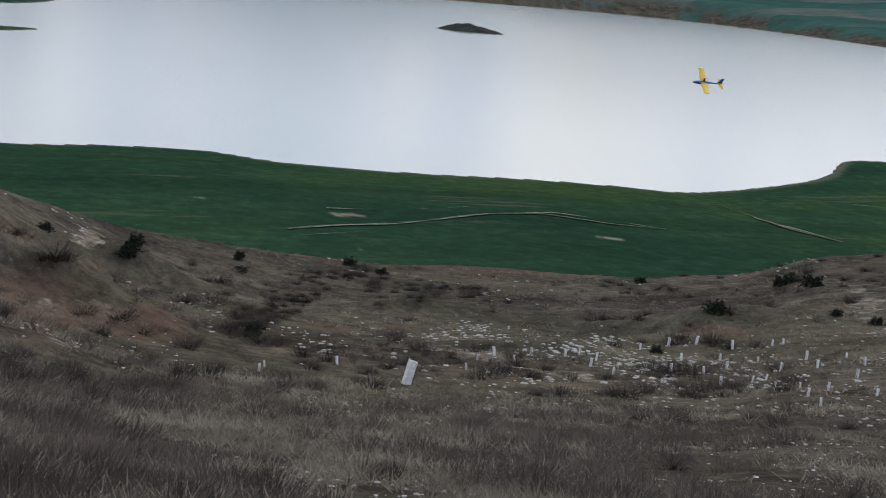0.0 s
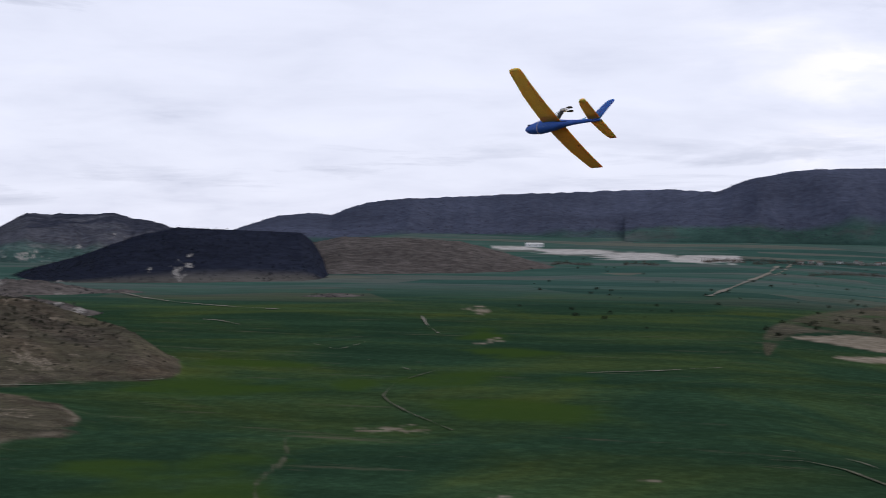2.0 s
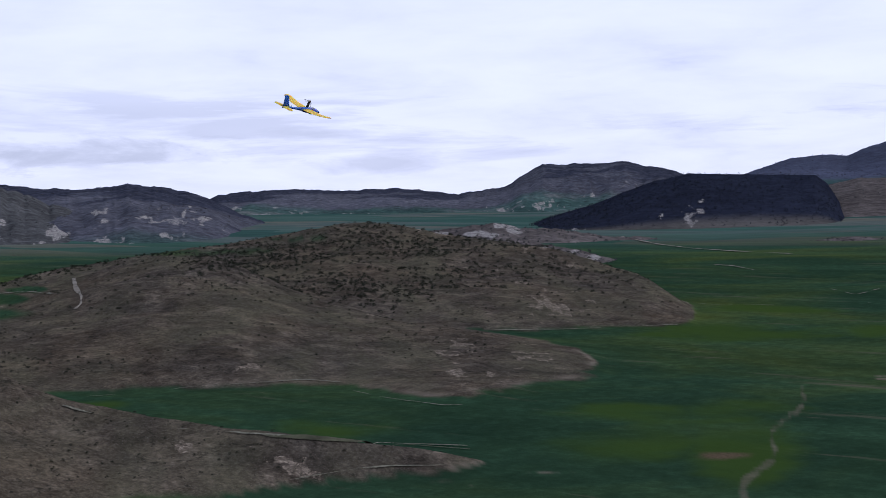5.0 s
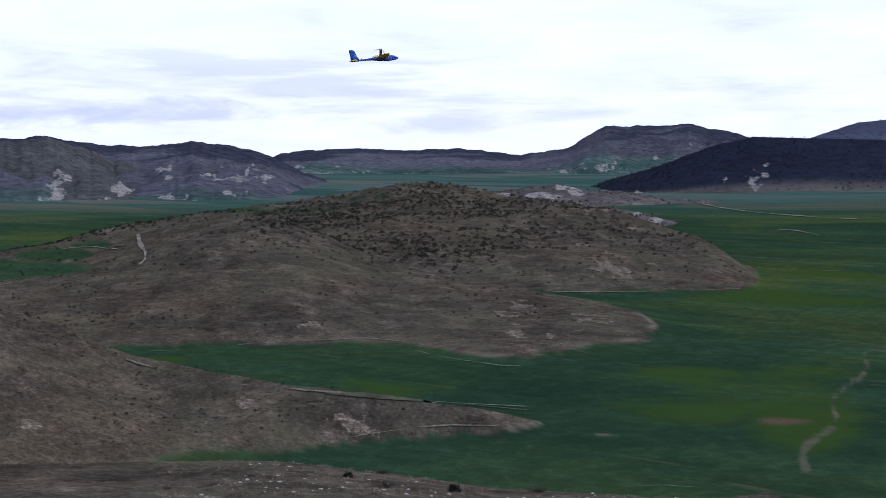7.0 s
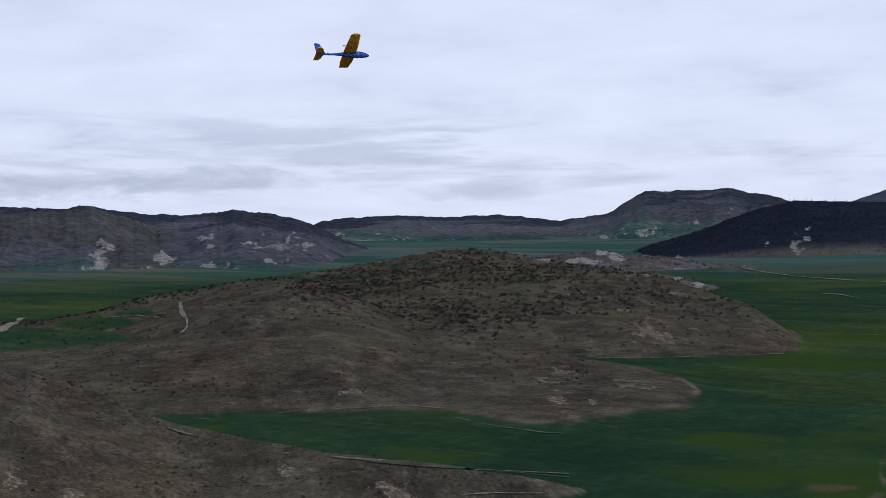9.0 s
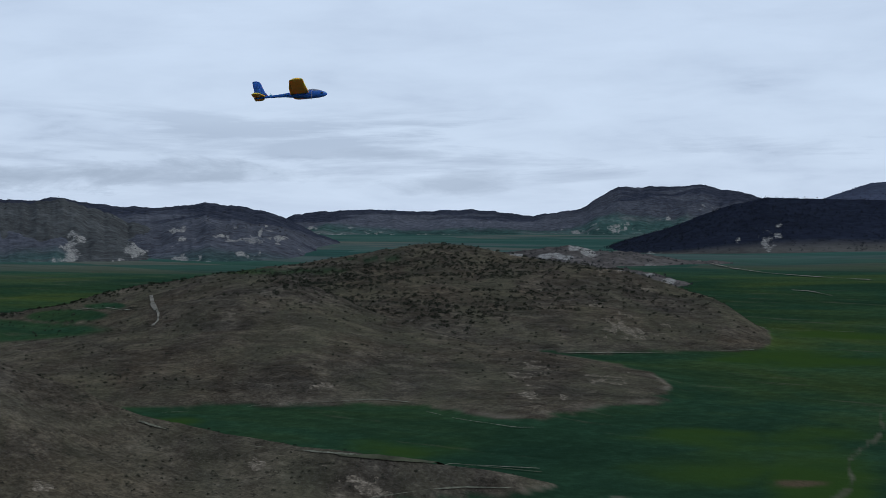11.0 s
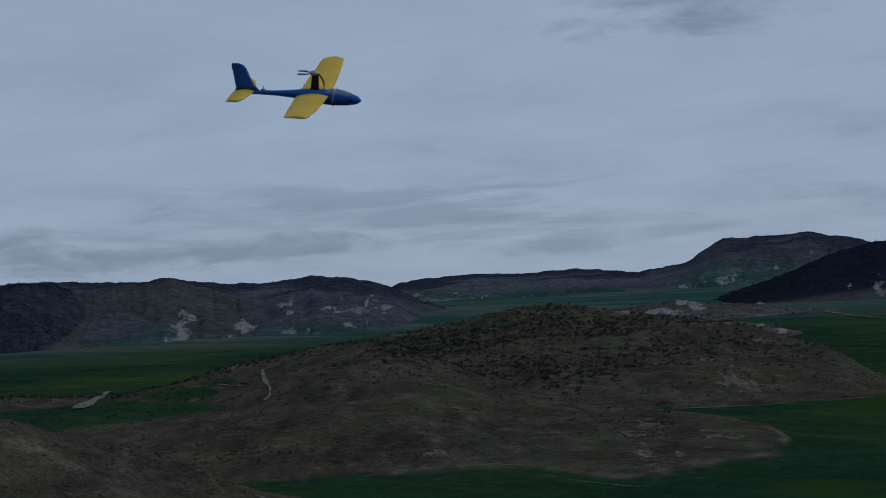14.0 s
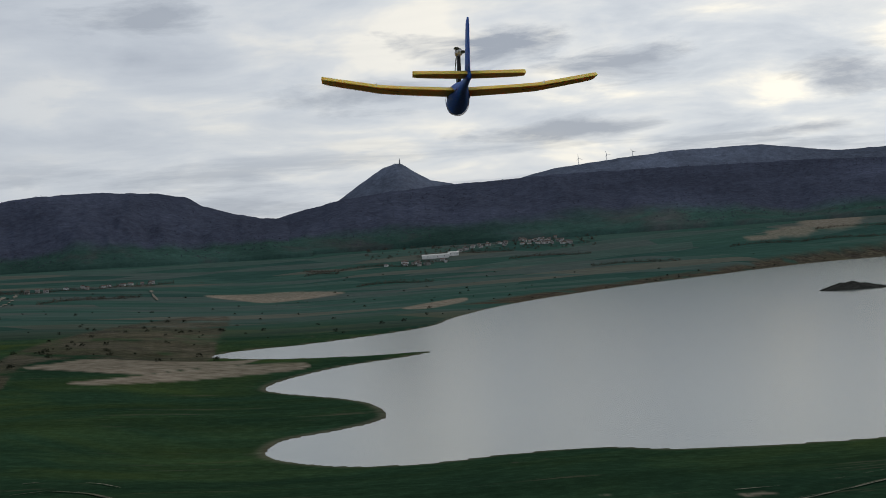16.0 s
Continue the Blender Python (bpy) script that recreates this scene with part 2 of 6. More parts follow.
    m.t.links.new(cell.outputs["Color"], tone.inputs[0])
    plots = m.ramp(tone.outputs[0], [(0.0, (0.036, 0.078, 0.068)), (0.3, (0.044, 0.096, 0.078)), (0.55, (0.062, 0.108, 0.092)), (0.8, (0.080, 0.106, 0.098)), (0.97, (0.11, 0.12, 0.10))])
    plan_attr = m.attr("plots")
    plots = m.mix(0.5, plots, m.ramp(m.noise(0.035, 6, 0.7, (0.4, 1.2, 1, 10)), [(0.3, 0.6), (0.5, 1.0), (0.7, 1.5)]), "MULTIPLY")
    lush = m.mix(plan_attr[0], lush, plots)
    base = m.mix(cover[0], scrub, lush)
    soil = m.ramp(mid, [(0.3, (0.15, 0.122, 0.092)), (0.7, (0.34, 0.295, 0.235))])
    base = m.mix(cover[2], base, soil)
    chalk = m.ramp(m.noise(0.9, 8, 0.8), [(0.36, (0.09, 0.076, 0.062)), (0.5, (0.20, 0.168, 0.13)), (0.62, (0.42, 0.36, 0.285))])
    base = m.mix(m.ramp(m.math("MULTIPLY", extra[0], m.noise(0.8, 9, 0.85)), [(0.425, 0.0), (0.55, 1.0)]), base, chalk)
    base = m.mix(extra[1], base, m.ramp(mid, [(0.3, (0.016, 0.030, 0.018)), (0.7, (0.04, 0.045, 0.03))]))
    red = m.ramp(fine, [(0.3, (0.075, 0.048, 0.034)), (0.7, (0.15, 0.10, 0.075))])
    base = m.mix(extra[2], base, red)
    base = m.mix(plan_attr[1], base, m.ramp(m.noise(0.05, 6, 0.7), [(0.3, (0.22, 0.21, 0.19)), (0.5, (0.42, 0.41, 0.39)), (0.7, (0.60, 0.58, 0.55))]))
    m.bump(m.math("ADD", m.noise(0.35, 6, 0.65), m.math("MULTIPLY", fine, 0.25)), 0.6, 0.5)
    return m.done(base, 1.0, 0.0)


def mountain_material(name, low, wood, pale, mottle=0.35):
    m = Mat(name)
    pos = m.t.nodes.new("ShaderNodeSeparateXYZ")
    m.t.links.new(m.coord(), pos.inputs[0])
    a, b, c = m.noise(0.004, 6, 0.6, None, 0.5), m.noise(0.03, 6, 0.65), m.noise(0.0022, 6, 0.65)
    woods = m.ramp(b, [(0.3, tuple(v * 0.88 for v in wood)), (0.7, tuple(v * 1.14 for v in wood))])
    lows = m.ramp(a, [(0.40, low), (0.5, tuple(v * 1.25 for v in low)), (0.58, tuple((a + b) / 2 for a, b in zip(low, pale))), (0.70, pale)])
    cover = m.attr("cover")
    base = m.mix(cover[0], woods, lows)
    base = m.mix(1.0, base, m.ramp(c, [(0.35, 0.8), (0.5, 1.0), (0.66, 1.35)]), "MULTIPLY")
    base = m.mix(cover[2], base, m.ramp(b, [(0.3, (0.027, 0.031, 0.046)), (0.7, (0.047, 0.052, 0.072))]))
    base = m.mix(mottle, base, m.ramp(m.noise(0.06, 8, 0.8), [(0.34, 0.5), (0.5, 1.0), (0.66, 1.6)]), "MULTIPLY")
    base = m.mix(m.ramp(m.math("MULTIPLY", cover[1], m.noise(0.075, 9, 0.85)), [(0.41, 0.0), (0.54, 1.0)]), base, m.ramp(m.noise(0.3, 6, 0.8), [(0.36, (0.10, 0.10, 0.095)), (0.62, (0.40, 0.385, 0.36))]))
    m.bump(b, 14.0, 0.5)
    return m.done(base, 1.0, 0.0)


def water_material():
    m = Mat("lake_water")
    ripple = m.math("ADD", m.noise(0.35, 5, 0.6, (1, 1, 1)), m.math("MULTIPLY", m.noise(0.012, 4, 0.5, (0.4, 1.6, 1, 15)), 2.0))
    m.bump(ripple, 0.05, 0.35)
    m.b.inputs["IOR"].default_value = 1.33
    return m.done(m.ramp(m.noise(0.004, 5, 0.6), [(0.3, (0.15, 0.19, 0.182)), (0.7, (0.178, 0.214, 0.204))]), 0.2, 0.6)


GROUND = ground_material()
WATER = water_material()


# ---- the land ----
def knots(az, pairs):
    """Smooth values along the compass from (azimuth, value) pairs."""
    xs, ys = np.array([p[0] for p in pairs], float), np.array([p[1] for p in pairs], float)
    n = 900
    g = np.linspace(xs[0], xs[-1], n)
    v = np.interp(g, xs, ys)
    w = max(3, int(n * 0.8 / (xs[-1] - xs[0])))
    pad = np.pad(v, w, mode="edge")
    v = np.convolve(pad, np.ones(2 * w + 1) / (2 * w + 1), mode="valid")
    return np.interp(az, g, v)


def lattice(x, y, seed):
    """Value noise on a plane, from -1 to 1."""
    xi, yi = np.floor(x).astype(np.int64), np.floor(y).astype(np.int64)
    fx, fy = x - xi, y - yi
    fx, fy = fx * fx * (3 - 2 * fx), fy * fy * (3 - 2 * fy)

    def h(a, b):
        n = (a * 374761393 + b * 668265263 + seed * 974711) & 0x7FFFFFFF
        n = ((n ^ (n >> 13)) * 1274126177) & 0x7FFFFFFF
        return ((n ^ (n >> 16)) & 0xFFFF) / 32767.5 - 1.0

    a, b, c, d = h(xi, yi), h(xi + 1, yi), h(xi, yi + 1), h(xi + 1, yi + 1)
    return (a * (1 - fx) + b * fx) * (1 - fy) + (c * (1 - fx) + d * fx) * fy


def fbm(x, y, size, octaves=4, seed=1, ridged=False):
    total, amp, norm = 0.0, 1.0, 0.0
    for k in range(octaves):
        v = lattice(x / size * 2**k, y / size * 2**k, seed + k)
        total, norm, amp = total + amp * (1 - 2 * np.abs(v) if ridged else v), norm + amp, amp * 0.5
    return total / norm


def smooth(t):
    t = np.clip(t, 0, 1)
    return t * t * (3 - 2 * t)


def plan(az, el, z=0.0):
    """The place on level z that the eye sees in this direction."""
    r = (60.0 - z) / np.tan(np.radians(-np.asarray(el, float)))
    a = np.radians(np.asarray(az, float))
    return np.stack([r * np.sin(a), r * np.cos(a)], -1)


def rounded(points, steps=6):
    """A closed smooth outline through plan points."""
    p = np.asarray(points, float)
    out = []
    for k in range(len(p)):
        a, b, c, d = p[k - 1], p[k], p[(k + 1) % len(p)], p[(k + 2) % len(p)]
        for s in range(steps):
            t = s / steps
            out.append(0.5 * (2 * b + (c - a) * t + (2 * a - 5 * b + 4 * c - d) * t * t + (3 * b - a - 3 * c + d) * t**3))
    return np.array(out)


def signed(x, y, outline):
    """Distance to an outline, negative inside it."""
    shape = x.shape
    x, y = x.ravel(), y.ravel()
    best, odd = np.full(x.shape, 1e18), np.zeros(x.shape, bool)
    q = np.roll(outline, -1, 0)
    for (ax, ay), (bx, by) in zip(outline, q):
        dx, dy = bx - ax, by - ay
        t = np.clip(((x - ax) * dx + (y - ay) * dy) / (dx * dx + dy * dy + 1e-9), 0, 1)
        best = np.minimum(best, (x - ax - t * dx) ** 2 + (y - ay - t * dy) ** 2)
        if dy != 0:
            odd ^= ((ay > y) != (by > y)) & (x < dx * (y - ay) / dy + ax)
    d = np.sqrt(best)
    return np.where(odd, -d, d).reshape(shape)


# the lake's shore: azimuth and dip seen from the hill
SHORE_NEAR = [(5.6, -7.15), (6.6, -7.55), (9, -7.9), (12.1, -7.98), (15, -7.84), (18.7, -7.79), (21.6, -7.99), (26.6, -7.97), (31.2, -7.76), (34.6, -7.65), (37, -7.61),
    (39.1, -7.32), (41.8, -6.65), (42.8, -6.22), (43.3, -5.66), (45, -5.47), (48, -5.32), (52, -4.24), (54, -2.8)]
SHORE_FAR = [(52, -1.94), (48, -1.52), (44, -1.29), (38.5, -1.1), (34.5, -1.07), (30.5, -1.13), (27, -1.22), (23.2, -1.45), (19.7, -1.67), (15.9, -2.0), (13.4, -2.39),
    (12.5, -2.66), (10.9, -2.84), (7.4, -3.06), (4.8, -3.13), (3.8, -3.28), (6.0, -3.52), (9.6, -3.66), (12.2, -3.66), (11.4, -3.8), (8.7, -4.02), (6.5, -4.37), (5.75, -4.66),
    (6.4, -4.88), (8.6, -5.25), (9.8, -5.55), (10.35, -6.0), (9.8, -6.25), (8.3, -6.46), (6.3, -6.68)]
LAKE = rounded([plan(a, e) for a, e in SHORE_NEAR + SHORE_FAR])

# the brow of the near hillside
BROW = [(-75, -10.5), (-55, -11.3), (-45.2, -11.6), (-42, -12.0), (-36.7, -12.75), (-31.4, -12.95), (-28.2, -13.0), (-26, -12.6), (-24.7, -13.2), (-23, -13.7), (-16.7, -13.4),
    (-12.4, -12.8), (-8, -11.9), (-3, -10.9), (1.3, -10.35), (4, -10.5), (5.2, -10.45), (6.9, -10.05), (8.7, -9.55), (10.4, -9.45), (12.2, -9.95), (14.5, -10.55), (16.1, -10.92),
    (19, -11.2), (22.2, -11.46), (26, -11.58), (30, -11.26), (33.2, -11.22), (36, -11.04), (40.4, -10.31), (42.4, -9.42), (46, -8.65), (60, -8.09)]
BROW_FAR = [(-75, 190), (-45, 215), (-28, 190), (-10, 200), (0, 170), (10, 150), (18, 215), (30, 245), (42, 220), (60, 200)]
# hills behind it: crest by azimuth and height seen, distance of the crest, run of the front and the back slope
SPUR = dict(crest=[(-80, -1.0), (-66, -3.2), (-60, -4.2), (-57, -5.0), (-54.6, -5.7), (-52, -6.9), (-50.5, -7.6), (-48.5, -8.15), (-45, -8.7), (-42.5, -9.02), (-41.5, -9.2), (-38, -9.6), (-36.2, -9.95), (-34.5, -10.35), (-33.6, -10.6)],
            far=[(-80, 340), (-55, 332), (-50.5, 318), (-45, 294), (-42, 286), (-33, 289)], front=[(-80, 150), (-55, 98), (-50, 62), (-45, 32), (-42, 15), (-38, 10), (-33, 8)], back=[(-80, 120), (-50, 30), (-35, 10), (-33, 8)])
BROWN = dict(crest=[(-80, -2.8), (-62, -3.2), (-56, -3.5), (-53.4, -3.1), (-50.4, -2.45), (-47.4, -2.0), (-45, -2.1), (-42, -3.6), (-38, -4.9), (-34.5, -5.5), (-30.8, -6.3), (-29.2, -6.9)],
             far=[(-80, 700), (-50, 700), (-44, 640), (-36, 520), (-29, 440)], front=[(-80, 330), (-56, 300), (-50, 285), (-44, 225), (-40, 165), (-38, 168), (-36.75, 165), (-34, 118), (-31.5, 66), (-29, 14)], back=[(-80, 200), (-29, 60)])
BUSHY = dict(crest=[(-52, -3.2), (-47.4, -2.05), (-45.9, -1.76), (-44.1, -1.58), (-42.4, -1.36), (-41.1, -1.1), (-39.5, -0.95), (-38.2, -1.1), (-36.6, -1.45), (-34.5, -1.62), (-32.3, -2.0), (-30.1, -2.6),
                     (-28.4, -3.2), (-26.3, -4.75), (-25.6, -5.2)],
             far=[(-52, 900), (-38, 880), (-30, 760), (-25.6, 600)], front=[(-52, 300), (-38, 330), (-30, 200), (-25.6, 40)], back=[(-52, 160), (-25.6, 60)])
# mounds and hollows of the near slope: azimuth, dip, half widths across and along the view in metres, height
MOUNDS = [(5.7, -13.95, 4.2, 3.4, 1.7), (3.9, -14.3, 2.6, 2.2, 0.7), (-2.4, -13.9, 4.6, 3.6, 1.5), (13.5, -13.67, 5.5, 4.5, 1.6), (16.5, -12.51, 6.0, 5.0, 1.6),
    (0.7, -11.3, 7.0, 6.0, 1.2), (9.2, -11.2, 8.0, 7.0, 1.5), (4.2, -11.7, 2.0, 9.0, -1.5), (20.7, -14.53, 3.5, 4.0, -1.0), (23.2, -13.09, 4.0, 5.0, -1.3),
    (11.5, -15.3, 5.0, 2.5, 0.6), (27.5, -13.31, 7.0, 4.0, 0.9), (33, -14.2, 6.0, 3.0, 0.6), (39, -12.39, 7.0, 5.0, 1.0), (-8, -13.2, 7.0, 4.0, 1.1), (-15, -14.6, 5.0, 3.0, 0.7),
    (-33, -14.3, 6.0, 3.5, 0.7), (-40, -13.3, 7.0, 5.0, 0.9), (1.2, -13.2, 2.0, 3.0, -0.8), (8.6, -14.2, 2.5, 3.0, -0.9)]
FLOOR_R = [0, 250, 450, 650, 900, 1300, 2000, 2500, 3200, 3800, 4300, 4950]
FLOOR_LAND = [6, 6, 7, 8.5, 12, 17, 27, 38, 60, 95, 130, 150]
FLOOR_WEST = [6, 6, 7, 8.5, 11, 14, 18, 21, 24, 26, 28, 30]
FLOOR_LAKE = [7, 6, 2.5, 1.5, 1.5, 1.5, 2, 4, 34, 92, 138, 150]


def ridge(az, r, floor, spec, wear=0.0):
    """Height of a hill above the floor."""
    zc = 60 + knots(az, spec["far"]) * np.tan(np.radians(knots(az, spec["crest"])))
    far, front, back = (knots(az, spec[k]) for k in ("far", "front", "back"))
    t = np.where(r < far, (far - r) / front, (r - far) / back)
    body = np.clip(1 - t, 0, 1)
    shape = np.where(r < far, body**0.9, smooth(body))
    lo, hi = spec["crest"][0][0], spec["crest"][-1][0]
    fade = smooth((az - lo) / 1.5) * smooth((hi - az) / 1.2)
    return np.maximum(zc - floor, 0) * shape * fade * (1 - wear * body * (1 - body) * 2)


def land(x, y):
    """Height of the ground, and what shares of hill and near slope it has."""
    r, az = np.hypot(x, y), np.degrees(np.arctan2(x, y))
    lakeside = smooth((az + 6) / 14) * (1 - smooth((az - 60) / 20))
    west = 1 - smooth((az + 27) / 9)
    floor = np.interp(r, FLOOR_R, FLOOR_LAND) * (1 - west) + np.interp(r, FLOOR_R, FLOOR_WEST) * west
    floor = floor * (1 - lakeside) + np.interp(r, FLOOR_R, FLOOR_LAKE) * lakeside
    floor = floor + fbm(x, y, 260, 3, 5) * np.clip(r / 900, 0, 2.2) * (1 - 0.7 * lakeside)
    lake = signed(x, y, LAKE)
    shore = smooth(lake / 90)
    floor = np.where(lake > 0, 0.25 + np.maximum(floor, 0.3) * shore + np.minimum(lake, 30) * 0.012, np.maximum(-4.0, lake * 0.05) - 0.05)
    gully = fbm(x, y, 55, 4, 11, True)
    hills = np.maximum.reduce([ridge(az, r, floor, SPUR, 0.3 * gully), ridge(az, r, floor, BROWN, 0.28 * gully), ridge(az, r, floor, BUSHY, 0.3 * gully)])
    z = floor + hills + np.where(hills > 1, fbm(x, y, 40, 4, 21) * np.minimum(hills, 16) * 0.13 + fbm(x, y, 26, 4, 23, True) * np.clip(hills - 1, 0, 12) * 0.11, 0)
    # the near hillside, falling away from the eye
    edge, dist = knots(np.clip(az, -75, 60), BROW), knots(np.clip(az, -75, 60), BROW_FAR)
    q = np.clip(np.log(np.maximum(r, 1) / 9) / np.log(dist / 9), -0.6, 1)
    dip = -22.5 + (edge + 22.5) * q
    drop = np.minimum(r, dist) * np.tan(np.radians(-dip))
    inward = smooth((dist - r) / 50)
    near = 60 - np.sqrt(1.6**2 + drop**2) - np.maximum(r - dist, 0) * 0.55
    wave = (fbm(x, y, 38, 5, 31, True) + 0.35 * fbm(x, y, 15, 4, 33, True)) * np.clip((r - 30) / 60, 0, 1) * 4.2 * inward + fbm(x, y, 7, 4, 41) * 0.55 * np.clip(r / 30, 0, 1)
    near = near - np.abs(wave) * 0.55 + wave * 0.3
    for ma, me, wa, wr, h in MOUNDS:
        e0, d0 = float(knots(ma, BROW)), float(knots(ma, BROW_FAR))
        r0 = 9 * (d0 / 9) ** ((me + 22.5) / (e0 + 22.5))
        u, v = np.radians(az - ma) * r0 / wa, (r - r0) / wr
        v = np.where(v < 0, v * 1.5, v * 0.75)
        near = near + 2.0 * h * np.exp(-u * u - v * v) * (0.85 + 0.3 * fbm(x, y, 3, 3, 51))
    behind = np.clip((np.abs(az) - 75) / 40, 0, 1)
    near = near * (1 - behind) + (58.4 + np.minimum(r, 400) * 0.12) * behind
    slope = near > z
    return np.maximum(z, near), hills, slope, lake, r, az


def grid_mesh(name, x, y, z, cover=None, extra=None, wrap=False, plots=None):
    """A sheet of quads over a grid of places, with its colour attributes."""
    ni, nj = x.shape
    mesh = bpy.data.meshes.new(name)
    idx = np.arange(ni * nj).reshape(ni, nj)
    if wrap:
        idx = np.vstack([idx, idx[:1]])
    quads = np.stack([idx[:-1, :-1], idx[1:, :-1], idx[1:, 1:], idx[:-1, 1:]], -1).reshape(-1, 4)
    quads = quads[:, ::-1]
    mesh.vertices.add(ni * nj)
    mesh.vertices.foreach_set("co", np.stack([x, y, z], -1).astype(np.float32).ravel())
    mesh.loops.add(quads.size)
    mesh.loops.foreach_set("vertex_index", quads.astype(np.int32).ravel())
    mesh.polygons.add(len(quads))
    mesh.polygons.foreach_set("loop_start", np.arange(0, quads.size, 4, dtype=np.int32))
    mesh.polygons.foreach_set("use_smooth", np.ones(len(quads), bool))
    mesh.update(calc_edges=True)
    for label, data in (("cover", cover), ("extra", extra), ("plots", plots)):
        if data is not None:
            a = mesh.color_attributes.new(label, "FLOAT_COLOR", "POINT")
            a.data.foreach_set("color", np.concatenate([np.stack(data, -1), np.ones((*x.shape, 1))], -1).astype(np.float32).ravel())
    return mesh


def area(az, el, outline, soft=0.06):
    """How far places seen in these directions lie within an outline of azimuths and dips."""
    ring = rounded(np.array(outline)[:, :2] * (1, 3))
    return smooth(0.5 - signed(az, el * 3, ring) / (2 * soft))


# bare and pale patches of land: azimuth, dip, level
BEACH = [(-3.21, -3.11, 4), (-2.08, -3.04, 4), (-0.63, -2.99, 4), (1.99, -3.29, 4), (4.33, -3.48, 4), (5.63, -3.5, 4), (4.54, -3.67, 4), (2.82, -3.66, 4), (1.11, -3.7, 4), (-1.59, -3.34, 4)]
BEACH_LOW = [(-1.62, -3.8, 3), (0.47, -3.77, 3), (2.82, -3.69, 3), (5.4, -3.67, 3), (7.32, -3.76, 3), (7.24, -3.99, 3), (4.73, -4.08, 3), (2.15, -4.08, 3), (-0.59, -3.96, 3)]
TAN_FIELD = [(3.69, -0.91, 20), (5.37, -0.98, 20), (7.11, -1.0, 20), (9.03, -1.14, 20), (8.19, -1.27, 20), (6.21, -1.35, 20), (5.14, -1.21, 20)]
TAN_STRIP = [(11.27, -1.93, 10), (12.56, -1.76, 10), (13.71, -1.68, 10), (13.66, -1.83, 10), (12.32, -2.0, 10)]
ROUGH = [(-4.01, -2.79, 10), (-1.92, -2.16, 10), (1.24, -1.77, 10), (4.45, -1.75, 10), (4.07, -2.59, 10), (3.69, -3.39, 10), (1.99, -3.34, 10), (-0.94, -2.92, 10), (-3.21, -3.03, 10), (-4.07, -3.84, 10)]
STONY = [(-12.5, -1.4, 23), (-9, -1.75, 20), (-5.5, -1.95, 18), (-5.5, -2.15, 18), (-10, -2.0, 19), (-12.8, -1.7, 22)]
SHELF = [(17, -1.76, 3), (20, -1.45, 5), (24, -1.17, 5), (24, -1.35, 3), (20, -1.6, 3)]



# the part of the back hill that bushes cover
BUSH_AREA = [(-46.59, -2.35), (-43.52, -1.56), (-40.87, -1.2), (-39.33, -0.95), (-37.13, -1.33), (-33.85, -1.66), (-32.33, -1.89), (-30.62, -2.56), (-28.92, -2.89), (-30.2, -3.21), (-33.43, -3.31), (-35.83, -3.51), (-37.38, -4.16), (-38.7, -4.26), (-40.9, -3.79), (-43.32, -2.99)]

# small pale, chalky and red patches: azimuth, dip, half width and half height as seen from the hill
STREAKS = [(-14.42, -9.44, 0.77, 0.09), (-12.42, -9.59, 1.54, 0.11), (-10.29, -9.49, 0.55, 0.07), (-12.32, -9.91, 1.1, 0.09), (-8.25, -8.71, 0.66, 0.07), (-5.62, -9.3, 1.76, 0.07), (-2.4, -10.17, 0.55, 0.07), (-36.48, -10.96, 1.54, 0.09), (-35.6, -11.14, 0.77, 0.07), (-32.28, -10.68, 0.88, 0.04), (-36.47, -12.32, 0.55, 0.07), (-18.46, -6.91, 1.32, 0.13), (24.27, -9.82, 0.77, 0.09), (26.72, -9.66, 0.44, 0.07), (18.51, -9.57, 0.55, 0.07), (25.03, -11.07, 0.44, 0.09), (31.2, -10.62, 0.77, 0.04), (34.8, -9.67, 0.88, 0.04), (-14.69, -3.5, 0.8, 0.14), (-15.17, -2.28, 0.7, 0.16)]
CHALKS = [(-32.28, -4.23, 1.32, 0.53), (4.55, -14.77, 1.1, 0.55), (0.29, -13.85, 0.88, 0.44), (13.44, -15.19, 0.88, 0.26), (14.46, -11.51, 0.4, 0.35), (5.91, -14.89, 0.66, 0.44), (29.56, -14.71, 2.86, 0.22), (32.07, -15.04, 2.64, 0.18), (44.72, -10.83, 0.99, 0.55), (-46.47, -9.52, 0.35, 0.3), (-43.84, -9.46, 0.25, 0.2), (-35.87, -6.79, 0.5, 0.4), (-36.52, -6.07, 0.5, 0.2), (-38.28, -5.69, 0.25, 0.12), (-39.05, -5.39, 0.3, 0.1), (-34.55, -6.79, 0.3, 0.15), (-43.8, -6.42, 0.9, 0.14), (-33.97, -3.19, 0.4, 0.1), (-33.21, -3.31, 0.4, 0.1), (-54.18, -9.88, 0.7, 0.25), (-56.85, -9.42, 0.6, 0.25), (-56.74, -8.87, 0.5, 0.12)]
